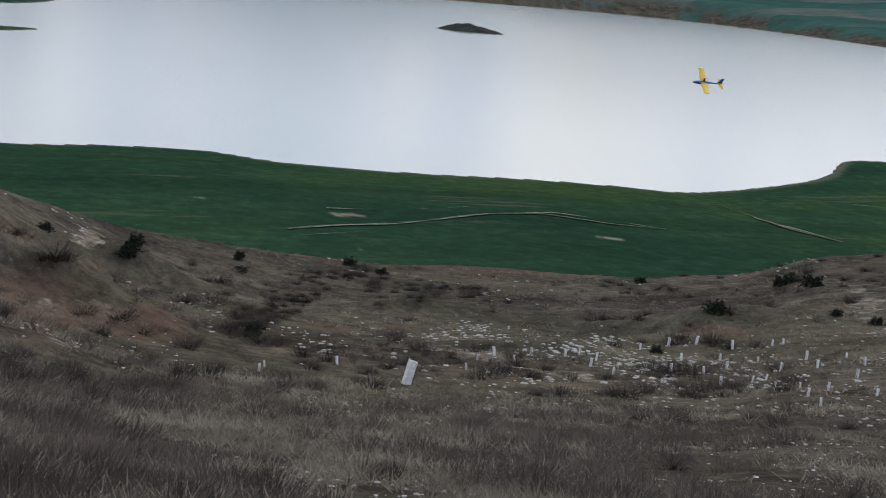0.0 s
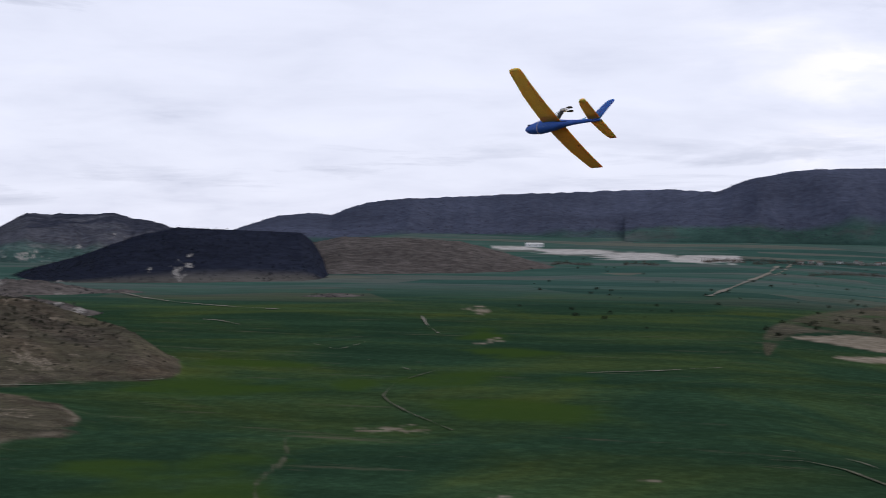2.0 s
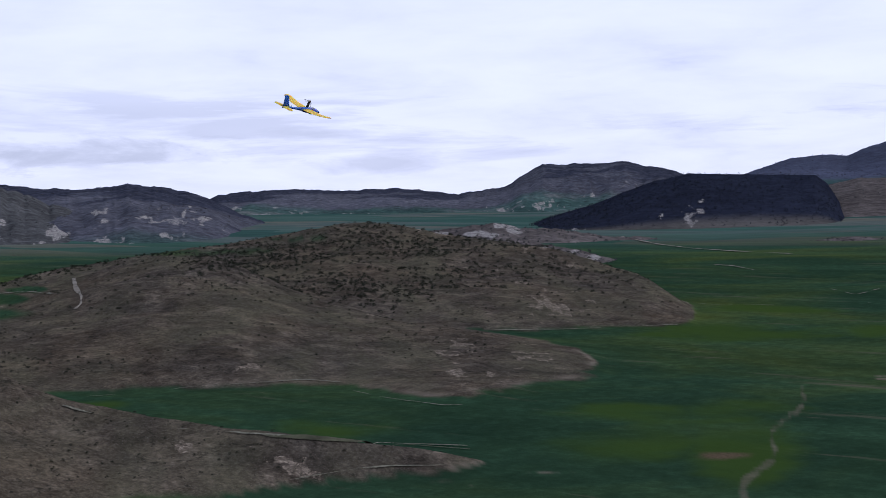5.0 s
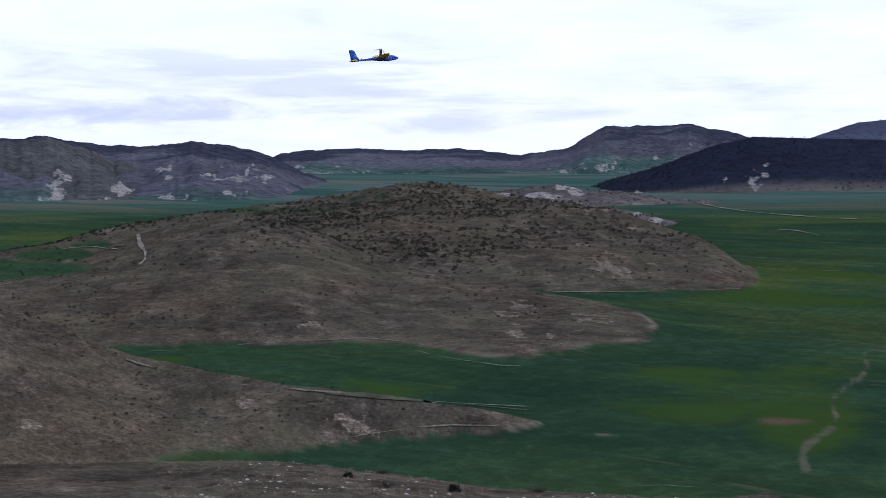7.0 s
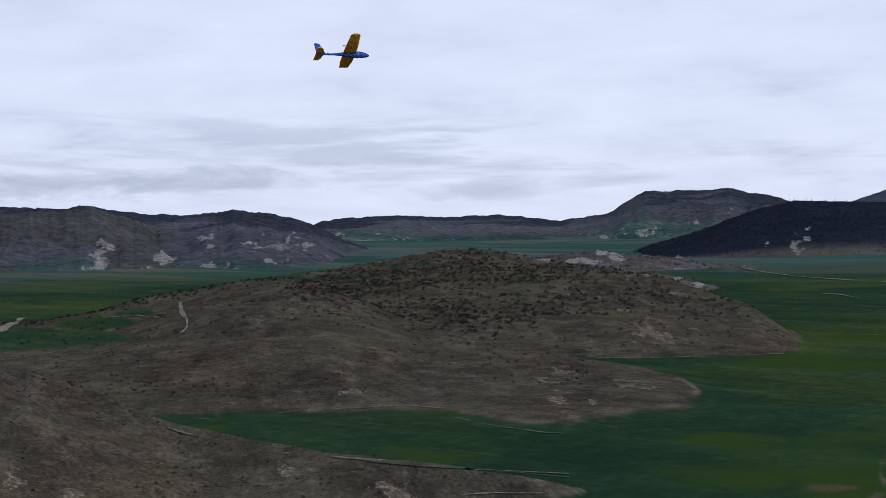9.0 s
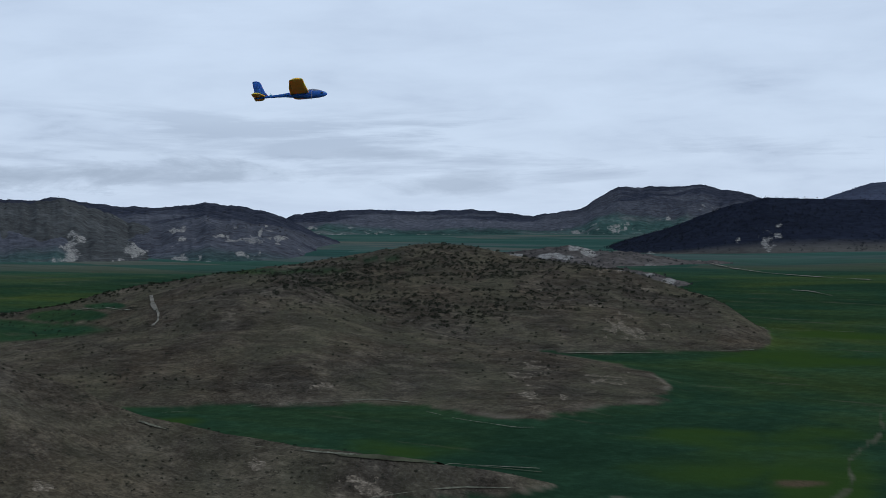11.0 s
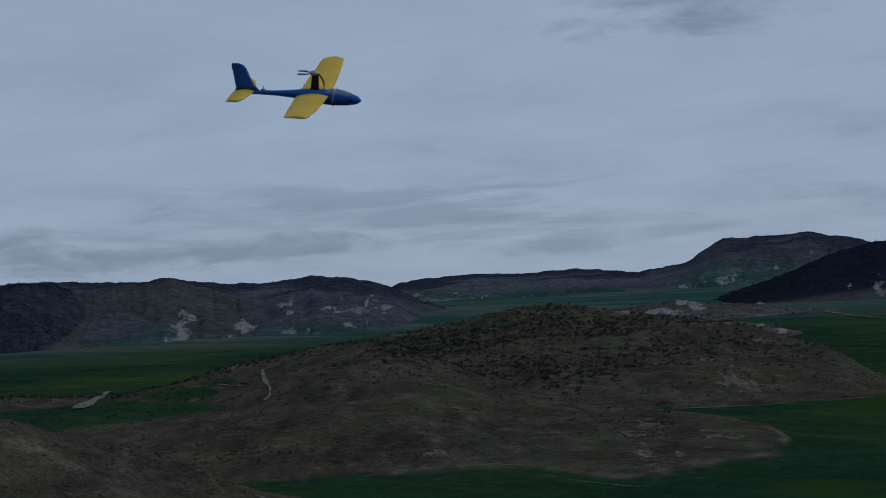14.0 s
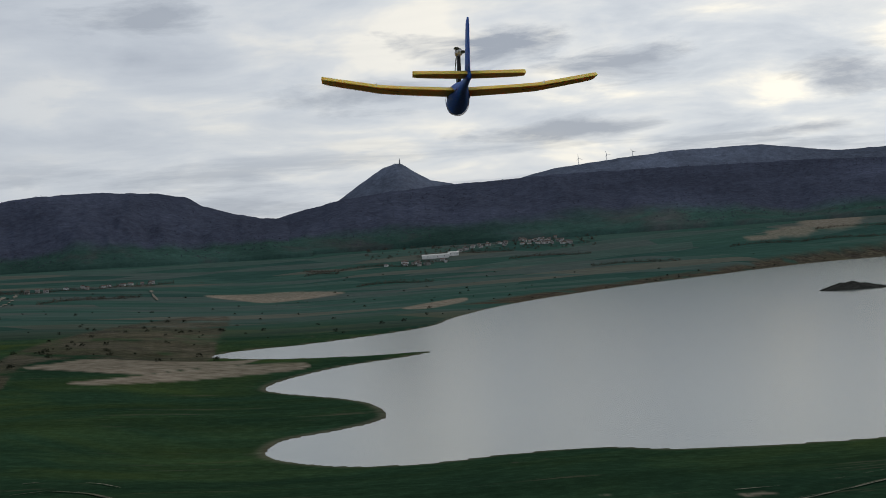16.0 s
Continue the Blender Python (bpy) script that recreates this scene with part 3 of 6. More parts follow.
ROCKS = [(-53.29, -0.62, 0.5, 0.38), (-53.46, -1.36, 0.44, 0.38), (-54.08, -1.57, 0.19, 0.25), (-51.1, -1.06, 0.44, 0.38), (-51.32, -1.76, 0.88, 0.25), (-49.51, -0.35, 0.54, 0.15), (-49.32, -0.72, 0.19, 0.14), (-48.13, -1.7, 0.57, 0.16), (-46.94, -1.28, 0.69, 0.23), (-45.69, -0.67, 0.57, 0.16), (-49.31, -1.45, 0.63, 0.14), (-43.24, -0.56, 0.5, 0.09), (-44.33, -0.28, 0.38, 0.13), (-47.8, -0.57, 0.57, 0.1), (-55.61, -1.69, 0.38, 0.15), (-51.85, -1.54, 0.38, 0.19), (-34.14, -1.03, 0.69, 0.31), (-33.54, -1.28, 0.57, 0.29), (-35.12, -1.39, 0.76, 0.16), (-36.44, -1.39, 0.44, 0.21), (-35.34, -1.03, 0.38, 0.15), (-33.97, -0.53, 0.44, 0.16), (-32.39, -0.34, 0.44, 0.21), (-33.05, -0.81, 0.38, 0.13), (-28.26, 0.7, 0.57, 0.15), (-30.56, 0.0, 0.25, 0.15), (-30.88, -1.33, 0.69, 0.13), (-29.9, -2.07, 0.5, 0.15), (-30.44, -2.39, 0.38, 0.15), (-31.3, -2.67, 0.44, 0.15), (-33.04, -2.07, 0.38, 0.25), (-29.58, -2.72, 0.31, 0.15), (-37.1, -1.24, 0.38, 0.13), (-26.77, -0.82, 0.57, 0.44), (-26.35, -0.28, 0.25, 0.25), (-27.83, -0.87, 0.19, 0.21), (-34.25, -3.17, 0.38, 0.09), (-31.04, -2.12, 0.5, 0.12), (-30.4, -2.45, 0.4, 0.1), (-32.34, -2.0, 0.35, 0.12), (-31.26, -2.66, 0.5, 0.08), (-29.13, -2.78, 0.35, 0.08), (-33.63, -1.01, 0.7, 0.3), (-34.5, -1.48, 0.7, 0.15), (-36.58, -1.42, 0.5, 0.15), (-53.42, -0.87, 0.45, 0.45), (-53.53, -1.41, 0.3, 0.25), (-51.1, -1.12, 0.5, 0.2), (-49.6, -0.34, 0.45, 0.07), (-45.7, -0.7, 0.45, 0.1), (-47.01, -1.25, 0.6, 0.15), (-48.75, -1.59, 0.9, 0.12), (-51.75, -1.87, 0.5, 0.1), (-32.43, -0.41, 0.4, 0.12), (-33.95, -0.57, 0.4, 0.1), (-28.25, 0.71, 0.5, 0.1), (-46.06, 0.05, 0.1, 0.09), (-46.06, -0.03, 0.1, 0.09), (-46.06, -0.12, 0.1, 0.09), (-46.06, -0.21, 0.1, 0.09), (-46.22, -0.3, 0.1, 0.09), (-46.26, -0.38, 0.1, 0.09), (-46.3, -0.47, 0.1, 0.09), (-46.34, -0.56, 0.1, 0.09)]
EARTHS = [(39.12, -12.58, 2.09, 0.22), (24.58, -14.2, 1.54, 0.22), (-0.75, -14.59, 1.98, 0.99), (12.42, -13.3, 3.08, 0.88), (-25.38, -9.98, 1.1, 0.22), (13.74, -14.43, 2.86, 1.1), (16.37, -14.6, 2.4, 0.9), (38.78, -12.74, 2.0, 0.2), (26.74, -14.0, 2.2, 0.25)]
SANDS = [(-42.08, -10.17, 0.95, 0.55), (-42.6, -9.94, 0.7, 0.4), (-41.55, -10.43, 0.8, 0.35), (-33.0, -6.2, 1.4, 0.5), (-35.5, -5.7, 0.8, 0.35), (4.6, -14.6, 1.4, 0.7), (14.2, -14.16, 2.0, 0.6), (14.4, -11.45, 0.6, 0.4), (44.8, -10.98, 1.0, 0.6), (13.71, -15.24, 1.0, 0.5), (14.58, -11.46, 0.5, 0.5), (44.86, -10.87, 0.9, 0.8), (21.53, -11.13, 0.6, 0.25)]
GULLY = [(-22.6 - 2.3 * k / 40 + 0.28 * math.sin(k * 0.33), -7.5 - 4.2 * k / 40, 0.05 + 0.004 * k, 0.2) for k in range(41)]
QUARRY = [(-13.6, 0.16, 1.0, 0.10), (-11.5, 0.02, 1.6, 0.12), (-9, -0.12, 2.0, 0.16), (-6.6, -0.18, 1.4, 0.2), (-5.4, -0.2, 0.4, 0.18)]
PLOUGHED = [(27.83, 0.34, 1.3, 0.38), (26.35, 0.01, 1.1, 0.22), (25.29, -0.13, 0.8, 0.12)]
LUSH = [(-17.5, -12.2, 7.5, 1.7), (-24.8, -9.8, 2.2, 2.6), (-30.5, -9.2, 4.5, 1.2), (-13.5, -6.2, 4.0, 0.55), (-24.5, -5.2, 4.0, 0.5), (-40, -8.9, 4, 0.5), (-9, -10.6, 5, 0.8), (-50, -7.7, 2, 0.3), (-14, -5.0, 4.5, 0.4), (-1, -10.2, 3, 0.35), (-23.59, -4.4, 3.7, 0.22), (-20.04, -5.26, 1.1, 0.35), (-14.01, -5.87, 3.2, 0.32), (-14.84, -3.18, 1.5, 0.3), (-13.83, -3.92, 2.4, 0.25)]
UPLAND = [(-57.5, -4.1, 6.0, 0.42), (-60, -4.2, 3.2, 0.55), (-56.5, -4.05, 2.6, 0.48), (-53.6, -3.55, 1.7, 0.28), (-52.2, -3.2, 0.9, 0.14)]
PLATEAU = [(-45.5, -1.95, 3.0, 0.12), (-42.0, -1.5, 1.6, 0.06)]


def spots(az, el, table, ragged=0.0, soft=3.0):
    """How far each place lies within any of the patches."""
    out = np.zeros_like(az)
    for a, e, wa, we in table:
        d = 1 - np.sqrt(((az - a) / wa) ** 2 + ((el - e) / we) ** 2) + ragged
        out = np.maximum(out, smooth(d * soft))
    return out


def build_ground():
    dips = np.concatenate([np.linspace(60, 24, 12), np.linspace(23, 2.2, 390), np.linspace(2.15, 0.72, 95)])
    rad = np.concatenate([[0.02], 60 / np.tan(np.radians(dips)) * np.interp(dips, [2, 8, 23], [1, 1, 0.42]), [4950]])
    rad = np.sort(rad)
    fine = np.arange(-72, 57, 0.095)
    coarse = np.arange(58, 287, 3.0)
    az = np.radians(np.concatenate([fine, coarse]))
    a, r = np.meshgrid(az, rad, indexing="ij")
    x, y = r * np.sin(a), r * np.cos(a)
    z, hills, slope, lake, r, az = land(x, y)
    jag = fbm(x, y, 40, 4, 3)
    el = np.degrees(np.arctan2(z - 60, r))
    speck = fbm(x, y, 9, 4, 91)
    green = smooth((0.9 - hills + jag * 0.7 + speck * 0.5) / 0.35) * (1 - slope) * smooth(lake / 2 + 0.3)
    green = np.maximum(green, np.maximum(spots(az, el, UPLAND, jag * 0.1, 5), spots(az, el, PLATEAU, 0, 4) * 0.8) * (1 - slope) * (r > 420))
    lushness = spots(az, el, LUSH, jag * 0.9 + speck * 0.25, 1.3) * smooth((fbm(x, y, 45, 4, 8) + 0.45) * 1.6) * 0.85
    gully_line = spots(az, el, GULLY, speck * 0.7, 1.2)
    bare = np.zeros_like(x)
    for patch in (BEACH, BEACH_LOW, TAN_FIELD, TAN_STRIP):
        bare = np.maximum(bare, area(az, el, patch) * (0.9 + 0.3 * fbm(x, y, 90, 4, 92)))
    bare = np.maximum(bare, spots(az, el, STREAKS, speck * 1.3 - 0.15, 2.5) * smooth((fbm(x, y, 4, 3, 95) + 0.35) * 2) * 0.8)
    bare = np.maximum(bare, area(az, el, ROUGH, 0.3) * smooth((fbm(x, y, 70, 4, 90) + 0.1) * 2.2) * 0.16)
    bare = np.maximum(bare, spots(az, el, PLOUGHED, jag * 0.2, 4) * 0.7)
    rough = np.maximum(area(az, el, ROUGH), area(az, el, SHELF)) * smooth((jag + 0.55) * 3) * 0.75
    bank = (r > 1700) & (az > 13) & (lake < 75) & (lake > 0)
    rough = np.maximum(rough, bank * smooth((75 - lake) / 30) * smooth((jag + 0.5) * 3))
    rough = np.maximum(rough, smooth((az - 37) / 3) * smooth((r - 1500) / 200) * smooth((2900 - r) / 300) * smooth((jag + 0.45) * 3) * 0.8)
    green = green * (1 - rough)
    # pale headlands where the wheat ends
    rim = np.exp(-((hills - 0.85 - jag * 0.5) ** 2) / 0.03) * (1 - slope) * (hills > 0.2) * smooth((fbm(x, y, 40, 3, 93) + 0.05) * 3) * 0.4
    wash = np.exp(-(((lake - 1.2) / 2) ** 2)) * 0.3
    bare = np.maximum(bare, np.maximum(rim, wash))
    upper = (hills > 2) | slope
    bare = np.maximum(bare, gully_line * 0.22 * smooth(speck * 2 + 0.6))
    green = green * (1 - gully_line * 0.3)
    chalk = smooth((fbm(x, y, 11, 4, 61) - 0.1) * 3) * upper * smooth((fbm(x, y, 90, 2, 65) + 0.05) * 2.5) * 0.72
    chalk = np.maximum(chalk, spots(az, el, SANDS, speck * 0.6 + fbm(x, y, 4, 3, 98) * 0.9 + 0.15, 1.2) * (1.2 + 0.8 * fbm(x, y, 2.5, 4, 96)) * ((hills > 1) | slope) * np.where(slope | (r < 380), 1.3, 0.95))
    chalk = np.maximum(chalk, spots(az, el, CHALKS, speck * 1.3 + fbm(x, y, 4, 3, 98) * 1.0, 1.6) * (1.2 + 0.8 * fbm(x, y, 2.5, 4, 99)) * np.where(slope, 1.15, 1.0))
    chalk = np.maximum(chalk, spots(az, el, ROCKS, fbm(x, y, 8, 3, 98) * 1.0 + 0.35, 0.9) * (hills > 2) * 1.1)
    pit = spots(az, el, QUARRY, fbm(x, y, 60, 3, 94) * 0.6, 3) * (r > 2000)
    chalk = np.maximum(chalk, area(az, el, STONY) * smooth(fbm(x, y, 26, 3, 66) * 4) * 0.7)
    chalk = np.minimum(chalk, np.where(slope, 1.0, 0.96))
    # bushes thicken on the back hill
    thicket = smooth((fbm(x, y, 130, 3, 71) - 0.05) * 2) * 0.15 * (hills > 4) * (r > 600)
    earth = np.maximum(smooth((fbm(x, y, 60, 3, 81) - 0.3) * 4) * slope * 0.5, spots(az, el, EARTHS, speck * 0.8, 1.6) * 0.75)
    # the plots and their painted haze come in with distance
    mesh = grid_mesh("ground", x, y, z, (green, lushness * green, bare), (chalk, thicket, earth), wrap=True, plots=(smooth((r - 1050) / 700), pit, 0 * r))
    mesh.materials.append(GROUND)
    tagged(new("ground", mesh), "dry scrubby hillside falling to green winter wheat fields", "ground", kind="structure")


def build_lake():
    pts = rounded([plan(a, e) for a, e in SHORE_NEAR + SHORE_FAR], 3)
    bm = bmesh.new()
    # one sheet a little wider than the shore, under the banks
    lo, hi = pts.min(0) - 60, pts.max(0) + 60
    n = 40
    vs = [[bm.verts.new((lo[0] + (hi[0] - lo[0]) * i / n, lo[1] + (hi[1] - lo[1]) * j / n, 0.0)) for j in range(n + 1)] for i in range(n + 1)]
    for i in range(n):
        for j in range(n):
            bm.faces.new((vs[i][j], vs[i + 1][j], vs[i + 1][j + 1], vs[i][j + 1]))
    mesh = bpy.data.meshes.new("water")
    bm.to_mesh(mesh)
    bm.free()
    mesh.materials.append(WATER)
    tagged(new("water", mesh), "calm pale grey reservoir reflecting the overcast sky", "water", kind="structure")


SLOPES = {}
# outline of the pine wood on the rocky shoulder
PINE_WOOD = [(-57.89, 1.41), (-57.54, 0.74), (-57.12, -0.19), (-57.4, -0.78), (-58.28, -1.42), (-59.58, -2.03), (-60.82, -1.93), (-61.05, -1.59), (-62.23, -1.25), (-63.44, -1.09), (-72.92, -0.57), (-72.78, 2.89)]


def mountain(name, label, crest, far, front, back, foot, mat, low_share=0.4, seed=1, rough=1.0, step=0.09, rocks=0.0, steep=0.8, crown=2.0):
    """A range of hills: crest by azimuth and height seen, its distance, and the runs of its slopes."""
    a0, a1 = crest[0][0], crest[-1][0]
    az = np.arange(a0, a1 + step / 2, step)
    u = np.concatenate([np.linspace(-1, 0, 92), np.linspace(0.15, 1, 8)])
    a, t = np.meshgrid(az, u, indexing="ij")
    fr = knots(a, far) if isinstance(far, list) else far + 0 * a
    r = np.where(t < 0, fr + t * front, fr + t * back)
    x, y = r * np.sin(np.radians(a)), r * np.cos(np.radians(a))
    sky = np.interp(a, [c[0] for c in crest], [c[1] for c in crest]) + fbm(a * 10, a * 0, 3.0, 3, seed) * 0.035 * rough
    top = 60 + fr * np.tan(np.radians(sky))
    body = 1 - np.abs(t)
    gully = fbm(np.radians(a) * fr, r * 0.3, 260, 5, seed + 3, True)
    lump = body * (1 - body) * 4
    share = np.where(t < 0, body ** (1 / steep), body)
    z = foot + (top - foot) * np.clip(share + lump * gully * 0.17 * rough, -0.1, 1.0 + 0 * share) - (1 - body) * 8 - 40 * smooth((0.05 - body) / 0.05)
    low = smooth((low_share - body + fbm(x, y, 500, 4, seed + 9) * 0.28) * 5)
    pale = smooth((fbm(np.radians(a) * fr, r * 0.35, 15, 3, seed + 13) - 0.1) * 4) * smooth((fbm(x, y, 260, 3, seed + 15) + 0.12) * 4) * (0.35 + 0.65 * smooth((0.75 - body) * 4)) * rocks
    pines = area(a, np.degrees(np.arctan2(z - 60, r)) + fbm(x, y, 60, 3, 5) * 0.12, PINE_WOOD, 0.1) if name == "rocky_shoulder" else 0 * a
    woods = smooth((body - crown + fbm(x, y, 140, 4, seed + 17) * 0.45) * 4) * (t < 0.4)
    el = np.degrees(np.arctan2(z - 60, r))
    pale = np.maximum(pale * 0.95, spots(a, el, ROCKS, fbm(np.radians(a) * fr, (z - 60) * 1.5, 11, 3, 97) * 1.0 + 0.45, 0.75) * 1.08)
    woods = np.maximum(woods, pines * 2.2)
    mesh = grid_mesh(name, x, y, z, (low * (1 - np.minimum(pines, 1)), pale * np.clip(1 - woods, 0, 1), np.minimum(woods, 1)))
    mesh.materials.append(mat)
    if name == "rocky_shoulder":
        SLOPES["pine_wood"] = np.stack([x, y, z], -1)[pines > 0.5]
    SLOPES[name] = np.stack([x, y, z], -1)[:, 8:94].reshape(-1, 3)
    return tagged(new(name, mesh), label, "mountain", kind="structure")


# distance haze is put into the woods' colour, paler and bluer than bare trees
HAZED_WOOD = mountain_material("hazed_winter_woods", (0.034, 0.070, 0.060), (0.064, 0.074, 0.110), (0.075, 0.085, 0.085))
# the same haze lightens the scrub and turns its low slopes teal
HAZED_SCRUB_HILL = mountain_material("scrub_hill", (0.036, 0.066, 0.060), (0.076, 0.080, 0.097), (0.16, 0.165, 0.165), 0.9)
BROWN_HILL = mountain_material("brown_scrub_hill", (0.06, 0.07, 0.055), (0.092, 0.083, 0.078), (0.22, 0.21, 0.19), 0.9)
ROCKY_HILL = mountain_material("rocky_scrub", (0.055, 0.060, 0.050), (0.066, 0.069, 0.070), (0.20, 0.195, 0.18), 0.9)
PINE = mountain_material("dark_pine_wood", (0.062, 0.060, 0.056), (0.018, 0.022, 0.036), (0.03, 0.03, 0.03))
# the farthest ranges carry the strongest painted haze, a pale blue
HAZE_BLUE = mountain_material("hazed_heights", (0.125, 0.145, 0.19), (0.115, 0.135, 0.185), (0.15, 0.16, 0.18))


def build_mountains():
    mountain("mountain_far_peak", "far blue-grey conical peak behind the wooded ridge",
             [(8.3, 1.9), (9.1, 2.43), (9.9, 2.97), (10.9, 3.58), (11.35, 3.70), (11.6, 3.71), (12.1, 3.35), (12.7, 2.98), (13.4, 2.83), (15, 2.4)], 4800, 500, 100, 150, HAZE_BLUE, 0.0, 3, 0.4)
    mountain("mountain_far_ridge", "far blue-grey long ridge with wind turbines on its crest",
             [(14, 2.16), (16.1, 2.8), (17.5, 3.1), (20.1, 3.31), (22.3, 3.44), (25.5, 3.41), (28.2, 2.96), (30, 2.96), (31.2, 3.39), (33, 3.6), (40, 3.37), (50, 2.48), (60, 1.49)], 4750, 500, 140, 150, HAZE_BLUE, 0.0, 5, 0.5)
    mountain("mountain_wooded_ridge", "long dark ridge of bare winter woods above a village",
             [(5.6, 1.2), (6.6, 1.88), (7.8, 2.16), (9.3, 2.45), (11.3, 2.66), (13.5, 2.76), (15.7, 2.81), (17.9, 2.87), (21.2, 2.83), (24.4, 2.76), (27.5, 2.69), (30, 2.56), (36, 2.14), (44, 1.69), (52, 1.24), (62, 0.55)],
             4500, 800, 300, 100, HAZED_WOOD, 0.36, 7)
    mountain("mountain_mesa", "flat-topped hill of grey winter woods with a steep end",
             [(-9.5, 1.6), (-7.5, 2.1), (-5.9, 2.44), (-4.8, 2.88), (-3.0, 3.22), (-0.2, 3.3), (2.2, 3.12), (3.25, 2.93), (3.8, 2.57), (4.9, 2.2), (6, 1.95), (6.7, 1.88), (8, 1.3)], 4400, 750, 300, 95, HAZED_WOOD, 0.46, 11)
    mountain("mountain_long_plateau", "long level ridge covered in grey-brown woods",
             [(-26.5, 0.2), (-24.6, 0.78), (-23, 1.31), (-21.5, 1.44), (-20.9, 1.38), (-20.1, 1.72), (-18.8, 2.0), (-16.7, 2.1), (-14, 2.25), (-10.8, 2.38), (-7.9, 2.5), (-6, 2.38), (-4.5, 2.0)], 4600, 800, 300, 95, HAZED_WOOD, 0.22, 13)
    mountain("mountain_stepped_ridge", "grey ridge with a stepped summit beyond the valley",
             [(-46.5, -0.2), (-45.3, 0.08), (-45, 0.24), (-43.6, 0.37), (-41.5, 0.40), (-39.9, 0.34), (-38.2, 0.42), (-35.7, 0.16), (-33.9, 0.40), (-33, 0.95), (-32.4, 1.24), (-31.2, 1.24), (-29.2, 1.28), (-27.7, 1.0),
              (-26.8, 0.75), (-24, 0.2)], 4300, 1100, 300, 16, HAZED_SCRUB_HILL, 0.4, 17, 1.6, 0.06, 1.0, 0.8, 0.6)
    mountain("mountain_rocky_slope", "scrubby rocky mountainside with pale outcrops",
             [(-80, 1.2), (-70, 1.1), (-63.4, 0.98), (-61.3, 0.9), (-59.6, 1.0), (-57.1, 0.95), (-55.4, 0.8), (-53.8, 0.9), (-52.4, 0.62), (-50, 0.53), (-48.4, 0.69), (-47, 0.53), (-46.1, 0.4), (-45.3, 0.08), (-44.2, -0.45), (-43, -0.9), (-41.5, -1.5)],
             2600, 1150, 300, 6, HAZED_SCRUB_HILL, 0.3, 19, 2.0, 0.05, 1.0, 0.8, 0.62)
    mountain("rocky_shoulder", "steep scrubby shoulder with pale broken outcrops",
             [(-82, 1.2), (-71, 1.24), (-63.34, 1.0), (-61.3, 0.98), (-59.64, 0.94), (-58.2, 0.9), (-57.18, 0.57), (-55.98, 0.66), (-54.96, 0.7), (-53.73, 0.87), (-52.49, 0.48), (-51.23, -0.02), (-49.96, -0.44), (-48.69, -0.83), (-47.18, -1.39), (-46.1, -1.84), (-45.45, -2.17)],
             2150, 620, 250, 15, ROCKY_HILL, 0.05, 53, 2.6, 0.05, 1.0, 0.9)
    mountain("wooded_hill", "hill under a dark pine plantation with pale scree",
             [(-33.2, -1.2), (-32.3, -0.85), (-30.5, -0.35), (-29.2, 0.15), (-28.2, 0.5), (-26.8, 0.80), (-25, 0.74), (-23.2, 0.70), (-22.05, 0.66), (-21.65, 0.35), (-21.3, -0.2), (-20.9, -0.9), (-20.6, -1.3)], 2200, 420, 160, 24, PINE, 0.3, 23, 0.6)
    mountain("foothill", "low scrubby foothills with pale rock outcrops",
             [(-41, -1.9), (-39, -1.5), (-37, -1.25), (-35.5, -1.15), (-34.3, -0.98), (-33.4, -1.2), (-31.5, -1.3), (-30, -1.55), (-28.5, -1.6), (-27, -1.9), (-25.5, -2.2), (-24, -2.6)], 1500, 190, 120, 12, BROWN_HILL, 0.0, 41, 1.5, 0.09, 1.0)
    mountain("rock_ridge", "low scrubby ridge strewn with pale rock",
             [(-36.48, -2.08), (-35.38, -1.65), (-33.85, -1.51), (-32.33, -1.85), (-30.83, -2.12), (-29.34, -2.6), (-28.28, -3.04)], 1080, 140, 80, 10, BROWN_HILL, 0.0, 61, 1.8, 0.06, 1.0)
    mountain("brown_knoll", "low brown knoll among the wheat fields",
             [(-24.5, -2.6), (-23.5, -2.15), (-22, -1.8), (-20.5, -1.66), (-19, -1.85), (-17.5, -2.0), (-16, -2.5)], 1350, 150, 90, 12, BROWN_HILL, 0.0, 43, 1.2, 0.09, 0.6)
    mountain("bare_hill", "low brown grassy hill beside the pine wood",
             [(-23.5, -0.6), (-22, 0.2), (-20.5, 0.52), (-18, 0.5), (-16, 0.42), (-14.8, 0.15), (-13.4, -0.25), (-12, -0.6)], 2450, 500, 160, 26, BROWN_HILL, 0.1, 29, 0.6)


build_ground()
build_lake()
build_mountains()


# ---- helpers for things ----
def part(name, bm, mat, parent=None, label="", bevel=0.0, flat=False):
    """One mesh object under a thing or a part."""
    mesh = bpy.data.meshes.new(name)
    bmesh.ops.recalc_face_normals(bm, faces=bm.faces)
    bm.to_mesh(mesh)
    bm.free()
    for p in mesh.polygons:
        p.use_smooth = not flat
    mesh.materials.append(mat)
    ob = new(name, mesh)
    ob.parent = parent
    if label:
        ob["label"] = label
    return ob


def loft(bm, rings, cap=True):
    """Skin a row of closed rings of points."""
    vs = [[bm.verts.new(p) for p in ring] for ring in rings]
    n = len(vs[0])
    for a, b in zip(vs, vs[1:]):
        for k in range(n):
            bm.faces.new((a[k], a[(k + 1) % n], b[(k + 1) % n], b[k]))
    if cap:
        bm.faces.new(vs[0])
        bm.faces.new(vs[-1][::-1])
    return vs


